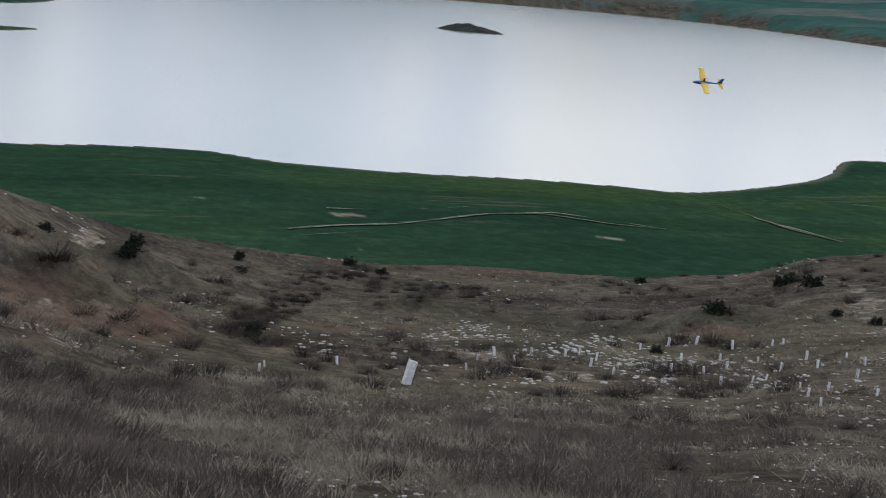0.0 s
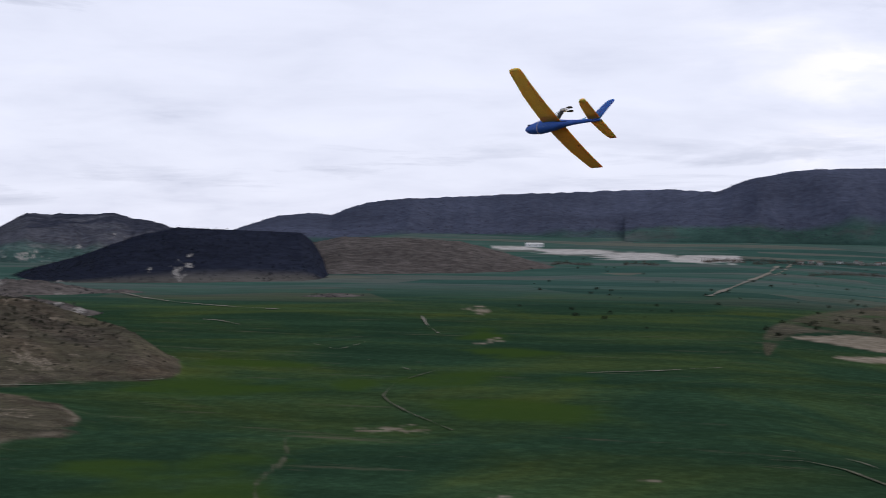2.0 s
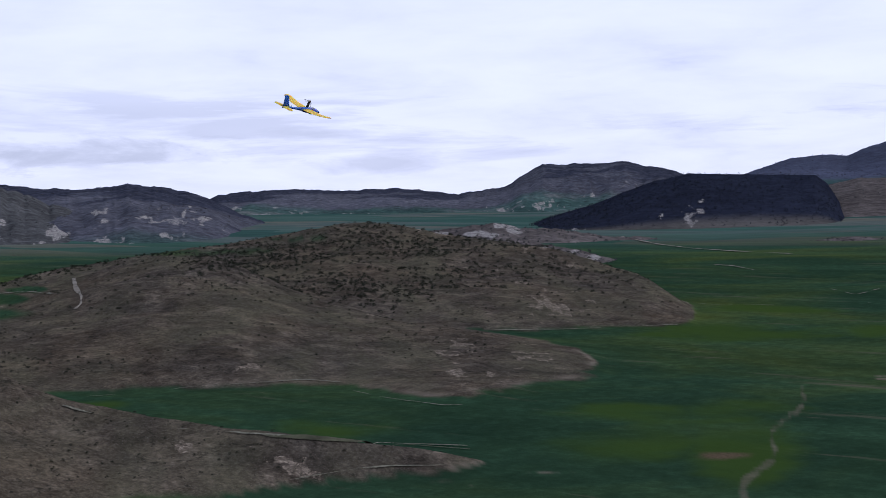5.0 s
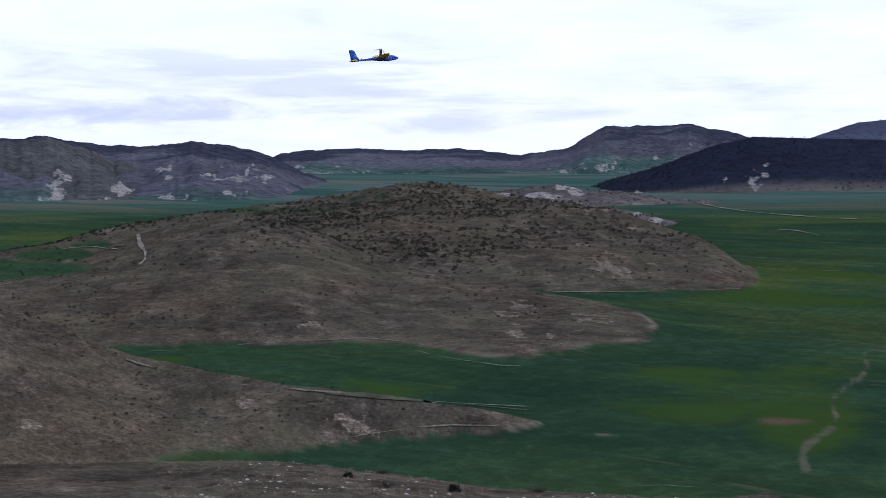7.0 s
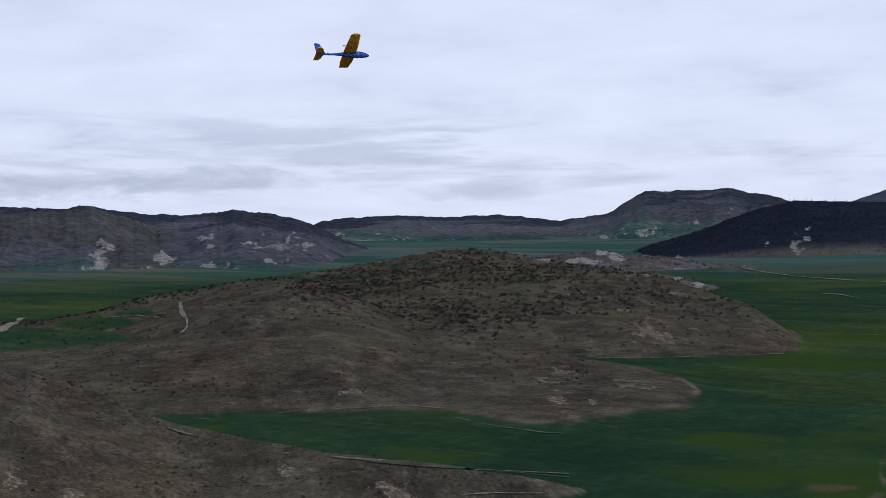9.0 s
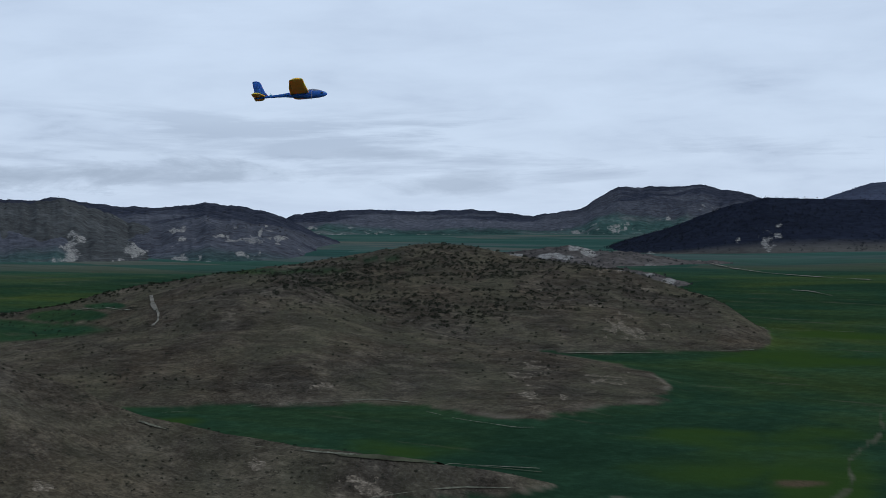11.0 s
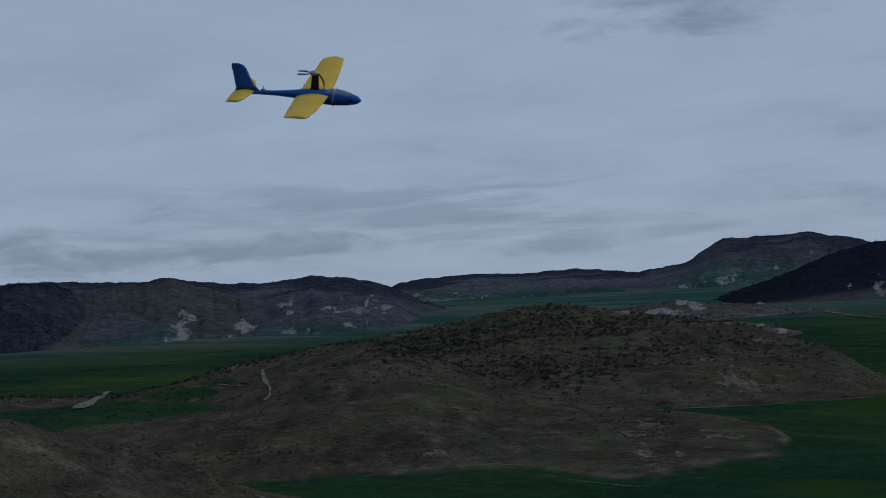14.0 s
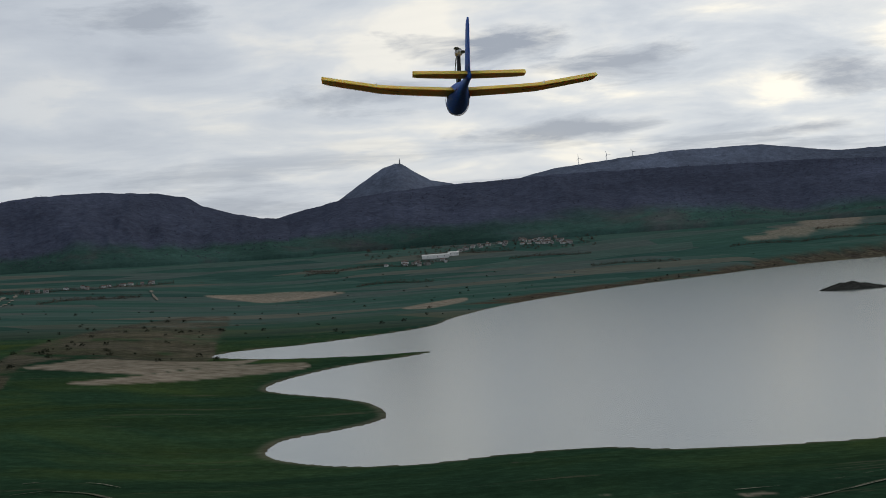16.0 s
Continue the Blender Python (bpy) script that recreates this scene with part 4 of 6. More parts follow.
def oval(x, z, w, h, n=16, power=2.4):
    """A rounded section across the fuselage at x."""
    out = []
    for k in range(n):
        a = 2 * math.pi * k / n
        c, s = math.cos(a), math.sin(a)
        out.append((x, w * math.copysign(abs(c) ** (2 / power), c), z + h * math.copysign(abs(s) ** (2 / power), s)))
    return out


def box(bm, lo, hi):
    m = Matrix.Translation([(a + b) / 2 for a, b in zip(lo, hi)]) @ Matrix.Diagonal([b - a for a, b in zip(lo, hi)] + [1])
    return bmesh.ops.create_cube(bm, size=1.0, matrix=m)["verts"]


def foam(name, color):
    m = Mat(name)
    bead, wear = m.noise(170.0, 2.0, 0.4), m.noise(14.0, 6.0, 0.65)
    c = m.ramp(wear, [(0.3, tuple(v * 0.88 for v in color)), (0.6, color), (0.8, tuple(min(1, v * 1.2) for v in color))])
    c = m.mix(0.6, c, m.ramp(bead, [(0.33, 0.72), (0.5, 1.0), (0.7, 1.25)]), "MULTIPLY")
    c = m.mix(m.ramp(m.noise(190.0, 1.0, 0.3), [(0.70, 0.0), (0.76, 0.4)]), c, (0.85, 0.82, 0.72))
    m.bump(bead, 0.002, 0.7)
    m.b.inputs["Subsurface Weight"].default_value, m.b.inputs["Subsurface Scale"].default_value = 0.3, 0.03
    return m.done(c, 0.62, 0.35)


FOAM_BLUE = foam("blue_foam", (0.03, 0.125, 0.50))
FOAM_YELLOW = foam("yellow_foam", (0.90, 0.60, 0.075))
BLACK = plain("black_plastic", (0.018, 0.018, 0.02), 0.45, 60, 0.3)
STEEL = plain("motor_metal", (0.45, 0.45, 0.46), 0.35, 90, 0.3, 0.5, 0.7)
RUBBER = plain("pale_rubber_band", (0.62, 0.58, 0.5), 0.7, 80, 0.2)
WHITE_PLASTIC = plain("white_plastic", (0.7, 0.72, 0.72), 0.5, 40, 0.15)


def canopy_material():
    m = Mat("clear_canopy")
    m.b.inputs["Transmission Weight"].default_value = 0.75
    m.b.inputs["IOR"].default_value = 1.2
    return m.done((0.8, 0.82, 0.85), 0.15, 0.5)


CANOPY = canopy_material()
L = 0.84


def airfoil(y, z, lead, trail, thick, tilt=0.0, n=9):
    """A wing section in the plane y, from leading to trailing edge."""
    chord = lead - trail
    up, dn = [], []
    for k in range(n):
        u = 0.5 - 0.5 * math.cos(math.pi * k / (n - 1))
        h = thick * 2.9 * (0.2969 * math.sqrt(u) - 0.126 * u - 0.3516 * u**2 + 0.2843 * u**3 - 0.1 * u**4) + 0.004 * (1 - u)
        x = lead - u * chord
        up.append((x, y, z + h * 1.25 + 0.012 * math.sin(math.pi * u)))
        dn.append((x, y, z - h * 0.55))
    return up + dn[-1:0:-1]


def build_glider():
    body = new("model_glider")
    tagged(body, "blue and yellow foam model glider with a pylon motor, flying", "model plane")
    # fuselage: nose at the origin, x forwards
    bm = bmesh.new()
    secs = [(0.004, -0.005, 0.003, 0.003), (-0.004, -0.004, 0.013, 0.014), (-0.02, -0.002, 0.023, 0.024), (-0.05, 0, 0.032, 0.034), (-0.10, 0.004, 0.037, 0.042), (-0.16, 0.008, 0.040, 0.047),
            (-0.22, 0.012, 0.040, 0.048), (-0.30, 0.019, 0.036, 0.044), (-0.38, 0.024, 0.028, 0.034), (-0.46, 0.027, 0.020, 0.023), (-0.56, 0.028, 0.014, 0.016), (-0.66, 0.029, 0.011, 0.0135), (-0.76, 0.030, 0.009, 0.0125),
            (-0.815, 0.030, 0.007, 0.012)]
    loft(bm, [oval(*s) for s in secs])
    part("fuselage", bm, FOAM_BLUE, body, "speckled blue foam fuselage")
    # fin
    bm = bmesh.new()
    fin = [(-0.655, 0.038, 0.0095), (-0.69, 0.085, 0.0085), (-0.712, 0.14, 0.0075), (-0.728, 0.19, 0.0065), (-0.745, 0.212, 0.0055), (-0.775, 0.223, 0.0035)]
    tail = [-0.812, -0.814, -0.818, -0.824, -0.826, -0.818]
    rings = []
    for (x, z, w), xe in zip(fin, tail):
        c = xe - x
        rings.append([(x, 0, z), (x + c * 0.12, w * 0.75, z), (x + c * 0.4, w, z), (x + c * 0.97, w * 0.4, z), (xe, 0, z), (x + c * 0.97, -w * 0.4, z), (x + c * 0.4, -w, z), (x + c * 0.12, -w * 0.75, z)])
    loft(bm, rings)
    part("fin", bm, FOAM_BLUE, body, "blue foam fin with a rounded top")
    # wings: flat inner panel, raised outer panel
    for side in (1, -1):
        bm = bmesh.new()
        st = [(0.022, 0.024, -0.197, -0.410, 0.021), (0.10, 0.028, -0.198, -0.405, 0.020), (0.20, 0.033, -0.201, -0.400, 0.019), (0.285, 0.039, -0.205, -0.395, 0.018),
              (0.38, 0.055, -0.210, -0.378, 0.016), (0.455, 0.068, -0.212, -0.370, 0.014), (0.487, 0.074, -0.217, -0.362, 0.011), (0.497, 0.077, -0.226, -0.352, 0.005)]
        loft(bm, [airfoil(side * y, z, a, b, t) for y, z, a, b, t in st])
        wing = part("wing", bm, FOAM_YELLOW, body, "yellow foam wing with a raised outer panel")
        # aileron cut, a recessed line under the wing
        bm = bmesh.new()
        for lo, hi in (((-0.3655, 0.22, 0.0262), (-0.3638, 0.40, 0.0272)), ((-0.395, 0.22, 0.0262), (-0.366, 0.2218, 0.0272))):
            v = box(bm, lo, hi)
            for w in v:
                rise = max(0, (abs(w.co.y) - 0.285)) * 0.17 + (abs(w.co.y) - 0.22) * 0.05 if lo[2] < 0.05 else 0
                w.co.z += rise
                w.co.y *= side
        part("aileron_cut", bm, BLACK, wing)
        # tailplane half
        bm = bmesh.new()
        st = [(0.006, 0.036, -0.690, -0.826, 0.010), (0.06, 0.036, -0.700, -0.828, 0.0095), (0.12, 0.036, -0.715, -0.830, 0.009), (0.165, 0.036, -0.735, -0.830, 0.007), (0.185, 0.036, -0.757, -0.826, 0.003)]
        loft(bm, [airfoil(side * y, z, a, b, t * 0.8) for y, z, a, b, t in st])
        part("tailplane", bm, FOAM_YELLOW, body, "yellow foam tailplane")
        # servo arm and horn
        bm = bmesh.new()
        box(bm, (-0.370, side * 0.30 - 0.0015, 0.0425), (-0.363, side * 0.30 + 0.0015, 0.058))
        part("control_horn", bm, WHITE_PLASTIC, wing)
        # slot behind the wing root
        bm = bmesh.new()
        loft(bm, [[(x, side * (w + dy), z + dz) for dy, dz in ((-0.002, -0.0016), (0.0008, -0.0016), (0.0008, 0.0016), (-0.002, 0.0016))] for x, w, z in ((-0.36, 0.0305, 0.020), (-0.41, 0.0245, 0.022), (-0.47, 0.0188, 0.024))])
        part("seam", bm, BLACK, body)
        # round vent in the fuselage side
        for x, z, w in ((-0.055, 0.006, 0.0335), (-0.235, 0.018, 0.0395)):
            bm = bmesh.new()
            bmesh.ops.create_cone(bm, cap_ends=True, segments=14, radius1=0.011, radius2=0.011, depth=0.006,
                                  matrix=Matrix.Translation((x, side * w, z)) @ pose(0, 0, 0, 90, 0, 0) @ Matrix.Diagonal((1.25, 0.6, 1, 1)))
            part("vent", bm, BLACK, body)
    # canopy
    bm = bmesh.new()
    secs = [(-0.028, 0.016, 0.010, 0.004), (-0.06, 0.028, 0.022, 0.014), (-0.10, 0.036, 0.028, 0.020), (-0.15, 0.043, 0.031, 0.024), (-0.195, 0.046, 0.031, 0.022), (-0.215, 0.046, 0.028, 0.012)]
    loft(bm, [oval(*s, 14, 2.0) for s in secs])
    part("canopy", bm, CANOPY, body, "clear plastic canopy")
    # rubber band round nose
    bm = bmesh.new()
    rings = []
    for k in range(24):
        a = 2 * math.pi * k / 24
        c, s = math.cos(a), math.sin(a)
        cy, cz = 0.0425 * c, 0.012 + (0.058 if s > 0 else 0.057) * s
        rings.append([(-0.168 + 0.012 * s + dx, cy * q, 0.012 + (cz - 0.012) * q) for dx, q in ((-0.002, 1), (0.002, 1), (0.002, 1.05), (-0.002, 1.05))])
    loft(bm, rings + rings[:1], False)
    part("rubber_band", bm, RUBBER, body)
    # motor pylon
    bm = bmesh.new()
    loft(bm, [[(x + 0.022, -0.006, z), (x + 0.022, 0.006, z), (x - 0.022 * k, 0.006, z), (x - 0.022 * k, -0.006, z)] for x, z, k in ((-0.288, 0.052, 1.5), (-0.286, 0.1, 1.15), (-0.283, 0.15, 0.9), (-0.281, 0.163, 0.8))])
    pylon = part("motor_pylon", bm, BLACK, body, "black upright motor pylon")
    bm = bmesh.new()
    bmesh.ops.create_cone(bm, cap_ends=True, segments=16, radius1=0.015, radius2=0.013, depth=0.045, matrix=Matrix.Translation((-0.285, 0, 0.172)) @ pose(0, 0, 0, 0, 90, 0))
    part("motor", bm, STEEL, pylon, "silver brushless motor")
    bm = bmesh.new()
    bmesh.ops.create_cone(bm, cap_ends=True, segments=10, radius1=0.009, radius2=0.004, depth=0.025, matrix=Matrix.Translation((-0.322, 0, 0.172)) @ pose(0, 0, 0, 0, -90, 0))
    part("spinner", bm, WHITE_PLASTIC, pylon)
    for side in (1, -1):
        bm = bmesh.new()
        loft(bm, [[(x, side * 0.012 + y, 0.172 + side * 0.006 + z) for y, z in ((-w, -0.0015), (w, -0.0006), (w, 0.0016), (-w, 0.0006))] for x, w in ((-0.322, 0.003), (-0.35, 0.009), (-0.375, 0.010), (-0.396, 0.004))])
        part("propeller_blade", bm, BLACK, pylon, "black folded propeller blade")
    # wires from motor to canopy
    bm = bmesh.new()
    for off in (-0.005, 0.0, 0.005):
        pts = [(-0.262, off, 0.168), (-0.245, off * 1.6, 0.15), (-0.232, off * 2, 0.115), (-0.228, off, 0.085), (-0.235, off, 0.06)]
        loft(bm, [[(x + 0.0018 * math.cos(q), y + 0.0018 * math.sin(q), z + 0.0008 * math.cos(q)) for q in (0, 1.57, 3.14, 4.71)] for x, y, z in pts])
    part("motor_wires", bm, BLACK, body)
    # tail servo link
    bm = bmesh.new()
    box(bm, (-0.645, -0.006, 0.036), (-0.615, 0.006, 0.052))
    box(bm, (-0.632, -0.002, 0.050), (-0.628, 0.002, 0.072))
    part("servo", bm, plain("blue_servo", (0.08, 0.35, 0.55), 0.4), body)
    return body


glider = build_glider()


# ---- things on the land ----
def sight(pairs):
    """The places on the ground seen from the hill in directions (azimuth, dip)."""
    p = np.array(pairs, float)
    rr = np.geomspace(8, 4600, 700)
    a = np.radians(p[:, 0])[:, None]
    x, y = np.sin(a) * rr, np.cos(a) * rr
    z = land(x, y)[0]
    line = 60 + rr * np.tan(np.radians(p[:, 1]))[:, None]
    below = z >= line
    k = np.clip(np.where(below.any(1), below.argmax(1), len(rr) - 1), 1, None)
    i = np.arange(len(p))
    d0, d1 = (line - z)[i, k - 1], (line - z)[i, k]
    f = np.clip(d0 / np.where(np.abs(d0 - d1) < 1e-9, 1, d0 - d1), 0, 1)
    r = rr[k - 1] + (rr[k] - rr[k - 1]) * f
    x, y = r * np.sin(a[:, 0]), r * np.cos(a[:, 0])
    return np.stack([x, y, land(x, y)[0]], 1)


def raw_mesh(name, verts, faces, mat, smooth_shade=False):
    mesh = bpy.data.meshes.new(name)
    verts, faces = np.asarray(verts, np.float32), np.asarray(faces, np.int32)
    n = faces.shape[1]
    mesh.vertices.add(len(verts))
    mesh.vertices.foreach_set("co", verts.ravel())
    mesh.loops.add(faces.size)
    mesh.loops.foreach_set("vertex_index", faces.ravel())
    mesh.polygons.add(len(faces))
    mesh.polygons.foreach_set("loop_start", np.arange(0, faces.size, n, dtype=np.int32))
    mesh.polygons.foreach_set("use_smooth", np.full(len(faces), smooth_shade))
    mesh.update(calc_edges=True)
    mesh.materials.append(mat)
    return mesh


DIRT = plain("pale_dirt", (0.19, 0.175, 0.14), 0.95, 0.25, 0.5, 0.1)
PALE_MARGIN = plain("dry_field_margin", (0.15, 0.148, 0.11), 0.95, 0.8, 0.6, 0.1)
DULL_DIRT = plain("grassy_dirt", (0.075, 0.078, 0.05), 0.95, 0.25, 0.5, 0.1)
# narrow pale margins of the fields: width, line of azimuth and dip
MARGINS = [
    (0.55, [(-50.12, -7.34), (-48.18, -7.3), (-46.22, -7.13), (-44.03, -7.07), (-41.82, -6.98), (-40.28, -7.13)]),
    (0.5, [(-39.95, -7.46), (-38.74, -7.75), (-36.43, -8.09), (-35.66, -8.09)]),
    (0.6, [(-50.98, -7.64), (-48.85, -8.31), (-46.68, -8.7), (-43.61, -9.03), (-40.97, -9.29), (-38.32, -9.53), (-35.46, -9.66)]),
    (0.8, [(-34.54, -5.2), (-31.72, -5.2), (-29.15, -5.11), (-27.25, -5.03)]),
    (0.8, [(-57.19, -4.86), (-55.96, -4.73), (-55.14, -4.61), (-54.31, -4.43)]),
    (1.1, [(-53.67, -3.4), (-52.19, -3.3), (-51.24, -3.43)]),
    (0.7, [(-27.24, -4.13), (-25.99, -4.27), (-23.58, -4.29)]),
    (1.0, [(-21.56, -3.66), (-20.61, -3.89), (-19.53, -3.59)]),
    (1.0, [(-18.12, -4.56), (-17.18, -4.79), (-16.61, -4.62)]),
    (0.9, [(-20.23, -4.17), (-19.29, -4.28)]),
    (0.5, [(-45.2, -11.1), (-43.55, -10.98), (-41.23, -10.65), (-39.73, -10.46), (-38.44, -10.38), (-36.7, -10.41), (-35.17, -10.26)]),
    (0.35, [(-28.66, -12.62), (-30.23, -12.57), (-32.24, -12.72), (-34.47, -12.69)]),
    (0.9, [(-3.5, -7.41), (-2.07, -7.46), (-0.63, -7.71), (0.81, -8.15)]),
    (0.7, [(23.58, -9.64), (25.7, -9.54), (27.79, -9.29), (29.2, -9.06)]),
    (7.0, [(-3.88, -0.8), (-3.46, -0.62), (-3.24, -0.38)]),
    (0.9, [(-2.94, -7.83), (-1.29, -7.88), (-0.24, -8.13), (1.25, -8.66), (2.77, -9.14), (4.29, -9.43), (5.61, -9.74)]),
    (0.5, [(23.76, -9.8), (25.0, -9.83), (26.78, -9.69), (27.9, -9.69)]),
    (0.9, [(22.16, -10.57), (24.14, -10.26), (26.36, -10.02), (28.12, -9.67), (29.88, -9.28), (32.53, -8.95), (34.76, -9.01), (36.98, -9.1)]),
    (1.0, [(39.24, -8.03), (40.56, -8.29), (42.08, -8.48), (43.59, -8.7)]),
    (0.9, [(43.38, -7.26), (44.99, -7.21)]),
    (0.6, [(16.26, -10.83), (17.55, -10.81)]),
    (0.4, [(22.62, -10.78), (25.05, -10.44)]),
]
TRACKS = [(1.8, [(-50.46, -2.86), (-50.4, -3.23), (-50.19, -3.56), (-50.22, -3.84), (-50.43, -4.01)]), (0.9, [(-63.62, -4.79), (-61.88, -4.55), (-60.32, -4.28), (-58.95, -4.13)]),
    (6, [(-57.5, -3.86), (-56.91, -3.62), (-56.47, -3.43), (-56.33, -3.3)]), (1.4, [(-3.99, -7.79), (-2.66, -7.76), (-1.11, -8.02), (0.45, -8.54), (2.24, -9.05), (4.9, -9.57)]),
    (9, [(-3.71, -0.44), (-4.08, -0.75), (-4.95, -1.09), (-6.26, -1.62)]), (8, [(1.68, -0.57), (1.77, -0.78), (1.91, -0.96)]), (0.9, [(-17.05, -4.74), (-18.32, -5.12),
    (-18.84, -5.64), (-18.61, -5.89), (-17.84, -6.29), (-16.1, -6.97)]), (5, [(-29.37, -1.62), (-28.04, -1.92), (-26.72, -2.1), (-24.51, -2.26), (-22.98, -2.33)]),
    (5, [(-25.82, -2.74), (-25.16, -2.78), (-24.38, -2.94)]), (1.9, [(-17.36, -2.55), (-17.14, -2.91), (-16.7, -3.22)]), (1.3, [(22.09, -10.56), (23.19, -10.36), (24.97, -10.15),
    (27.19, -9.84), (29.61, -9.31), (32.06, -9.04), (34.97, -9.14), (36.95, -9.08)]), (1.6, [(38.78, -7.9), (40.11, -8.17), (41.65, -8.49), (43.37, -8.67)]),
    (2.5, [(-10.87, -4.66), (-8.4, -4.55), (-5.79, -4.35)]), (1.2, [(-43.34, -9.1), (-40.69, -9.38), (-37.6, -9.6), (-35.39, -9.8)])]


def build_tracks():
    for width, pairs in TRACKS + MARGINS:
        p = np.array(pairs)
        t = np.linspace(0, len(p) - 1, (len(p) - 1) * 16 + 1)
        dirs = np.stack([np.interp(t, np.arange(len(p)), p[:, k]) for k in (0, 1)], 1)
        c = sight(dirs)[:, :2]
        for _ in range(6):
            c[1:-1] = (c[:-2] + 2 * c[1:-1] + c[2:]) / 4
        d = np.gradient(c, axis=0)
        side = np.stack([-d[:, 1], d[:, 0]], 1) / (np.linalg.norm(d, axis=1)[:, None] + 1e-9)
        w = width * np.clip(0.55 + 1.3 * fbm(c[:, 0], c[:, 1], 14 + width * 5, 3, 7), 0.12, 1.2)
        if (width, pairs) in MARGINS:
            w = width * np.clip(0.35 + 2.2 * fbm(c[:, 0], c[:, 1], 11, 3, 9), 0.0, 1.3)
        across = np.linspace(-0.5, 0.5, 4)
        q = c[:, None, :] + side[:, None, :] * (across[None, :, None] * w[:, None, None])
        z = land(q[..., 0], q[..., 1])[0] + 0.12 + np.hypot(q[..., 0], q[..., 1]) * 0.0005
        mesh = grid_mesh("dirt_track", q[..., 0], q[..., 1], z)
        mesh.materials.append(DIRT if width >= 1.7 else PALE_MARGIN if (width, pairs) in MARGINS else DULL_DIRT)
        tagged(new("dirt_track", mesh), "pale worn dirt track between fields", "track", kind="structure")


def leafy(name, dark, light, scale=3.0):
    m = Mat(name)
    isl = m.t.nodes.new("ShaderNodeNewGeometry").outputs["Random Per Island"]
    n = m.noise(scale, 3)
    c = m.mix(m.math("ADD", m.math("MULTIPLY", isl, 0.45), m.math("MULTIPLY", m.ramp(n, [(0.35, 0.0), (0.65, 1.0)]), 0.55)), dark, light)
    return m.done(c, 0.9, 0.1)


DRY_GRASS = leafy("dry_grass", (0.065, 0.056, 0.042), (0.36, 0.30, 0.22), 0.16)
HEATH = leafy("grey_heath", (0.026, 0.022, 0.018), (0.125, 0.098, 0.076), 0.14)
DARK_HEATH = leafy("dark_heath", (0.014, 0.012, 0.010), (0.062, 0.050, 0.040), 0.3)
EVERGREEN = leafy("evergreen_bush", (0.008, 0.011, 0.007), (0.030, 0.038, 0.022), 0.4)
HILL_GREEN = leafy("hill_bush", (0.014, 0.017, 0.013), (0.048, 0.052, 0.036), 0.2)
STONE = plain("pale_stone", (0.40, 0.38, 0.35), 0.9, 6, 0.35, 0.15)


def blades(rng, n, height, spread, width, lean=0.6):
    """A tuft: n thin blades from one foot."""
    a = rng.uniform(0, 2 * np.pi, n)
    base = np.stack([np.cos(a), np.sin(a), 0 * a], 1) * (rng.uniform(0, 1, n) ** 0.7 * spread * 0.5)[:, None]
    tip = base + np.stack([np.cos(a) * lean * height * rng.uniform(0.1, 1, n), np.sin(a) * lean * height * rng.uniform(0.1, 1, n), height * rng.uniform(0.5, 1, n)], 1)
    side = np.stack([-np.sin(a), np.cos(a), 0 * a], 1) * width / 2
    v = np.stack([base - side, base + side, tip], 1).reshape(-1, 3)
    v[:, 2] -= 0.05 * height
    return v, np.arange(n * 3).reshape(-1, 3)


def leaves(rng, n, w, h, size):
    """A bush: n small leaf clumps filling an uneven dome."""
    d = rng.normal(size=(n, 3))
    d /= np.linalg.norm(d, axis=1)[:, None]
    d[:, 2] = np.abs(d[:, 2])
    lump = 0.72 + 0.38 * np.sin(d[:, 0] * 4 + 1) * np.cos(d[:, 1] * 5 + d[:, 2] * 3)
    c = d * (lump * rng.uniform(0.45, 1, n) ** 0.5)[:, None] * np.array([w / 2, w / 2, h])
    t = rng.normal(size=(n, 3, 3)) * size
    v = (c[:, None, :] + t).reshape(-1, 3)
    return v, np.arange(n * 3).reshape(-1, 3)


def scatter(name, label, category, mat, protos, places, sizes, rng):
    """Many loose plants or stones as one mesh."""
    vs, fs, off = [], [], 0
    which = rng.integers(0, len(protos), len(places))
    turn = rng.uniform(0, 2 * np.pi, len(places))
    for k, (pv, pf) in enumerate(protos):
        m = which == k
        if not m.any():
            continue
        c, s = np.cos(turn[m])[:, None], np.sin(turn[m])[:, None]
        q = np.stack([pv[None, :, 0] * c - pv[None, :, 1] * s, pv[None, :, 0] * s + pv[None, :, 1] * c, np.broadcast_to(pv[None, :, 2], (m.sum(), len(pv)))], -1)
        q = q * sizes[m][:, None, None] + places[m][:, None, :]
        n = m.sum()
        f = pf[None] + (np.arange(n) * len(pv))[:, None, None] + off
        vs.append(q.reshape(-1, 3))
        fs.append(f.reshape(-1, pf.shape[1]))
        off += n * len(pv)
    mesh = raw_mesh(name, np.concatenate(vs), np.concatenate(fs), mat)
    return tagged(new(name, mesh), label, category, kind="stuff")


def on_slope(rng, n, az, r, power=1.0):
    a = rng.uniform(az[0], az[1], n)
    rr = np.exp(rng.uniform(np.log(r[0]), np.log(r[1]), n))
    x, y = rr * np.sin(np.radians(a)), rr * np.cos(np.radians(a))
    return a, rr, x, y


def rock(rng, flat=0.5):
    bm = bmesh.new()
    bmesh.ops.create_icosphere(bm, subdivisions=1, radius=0.5)
    for v in bm.verts:
        v.co *= rng.uniform(0.6, 1.15)
        v.co.z *= flat
    pv = np.array([v.co[:] for v in bm.verts])
    pf = np.array([[v.index for v in f.verts] for f in bm.faces])
    bm.free()
    return pv, pf


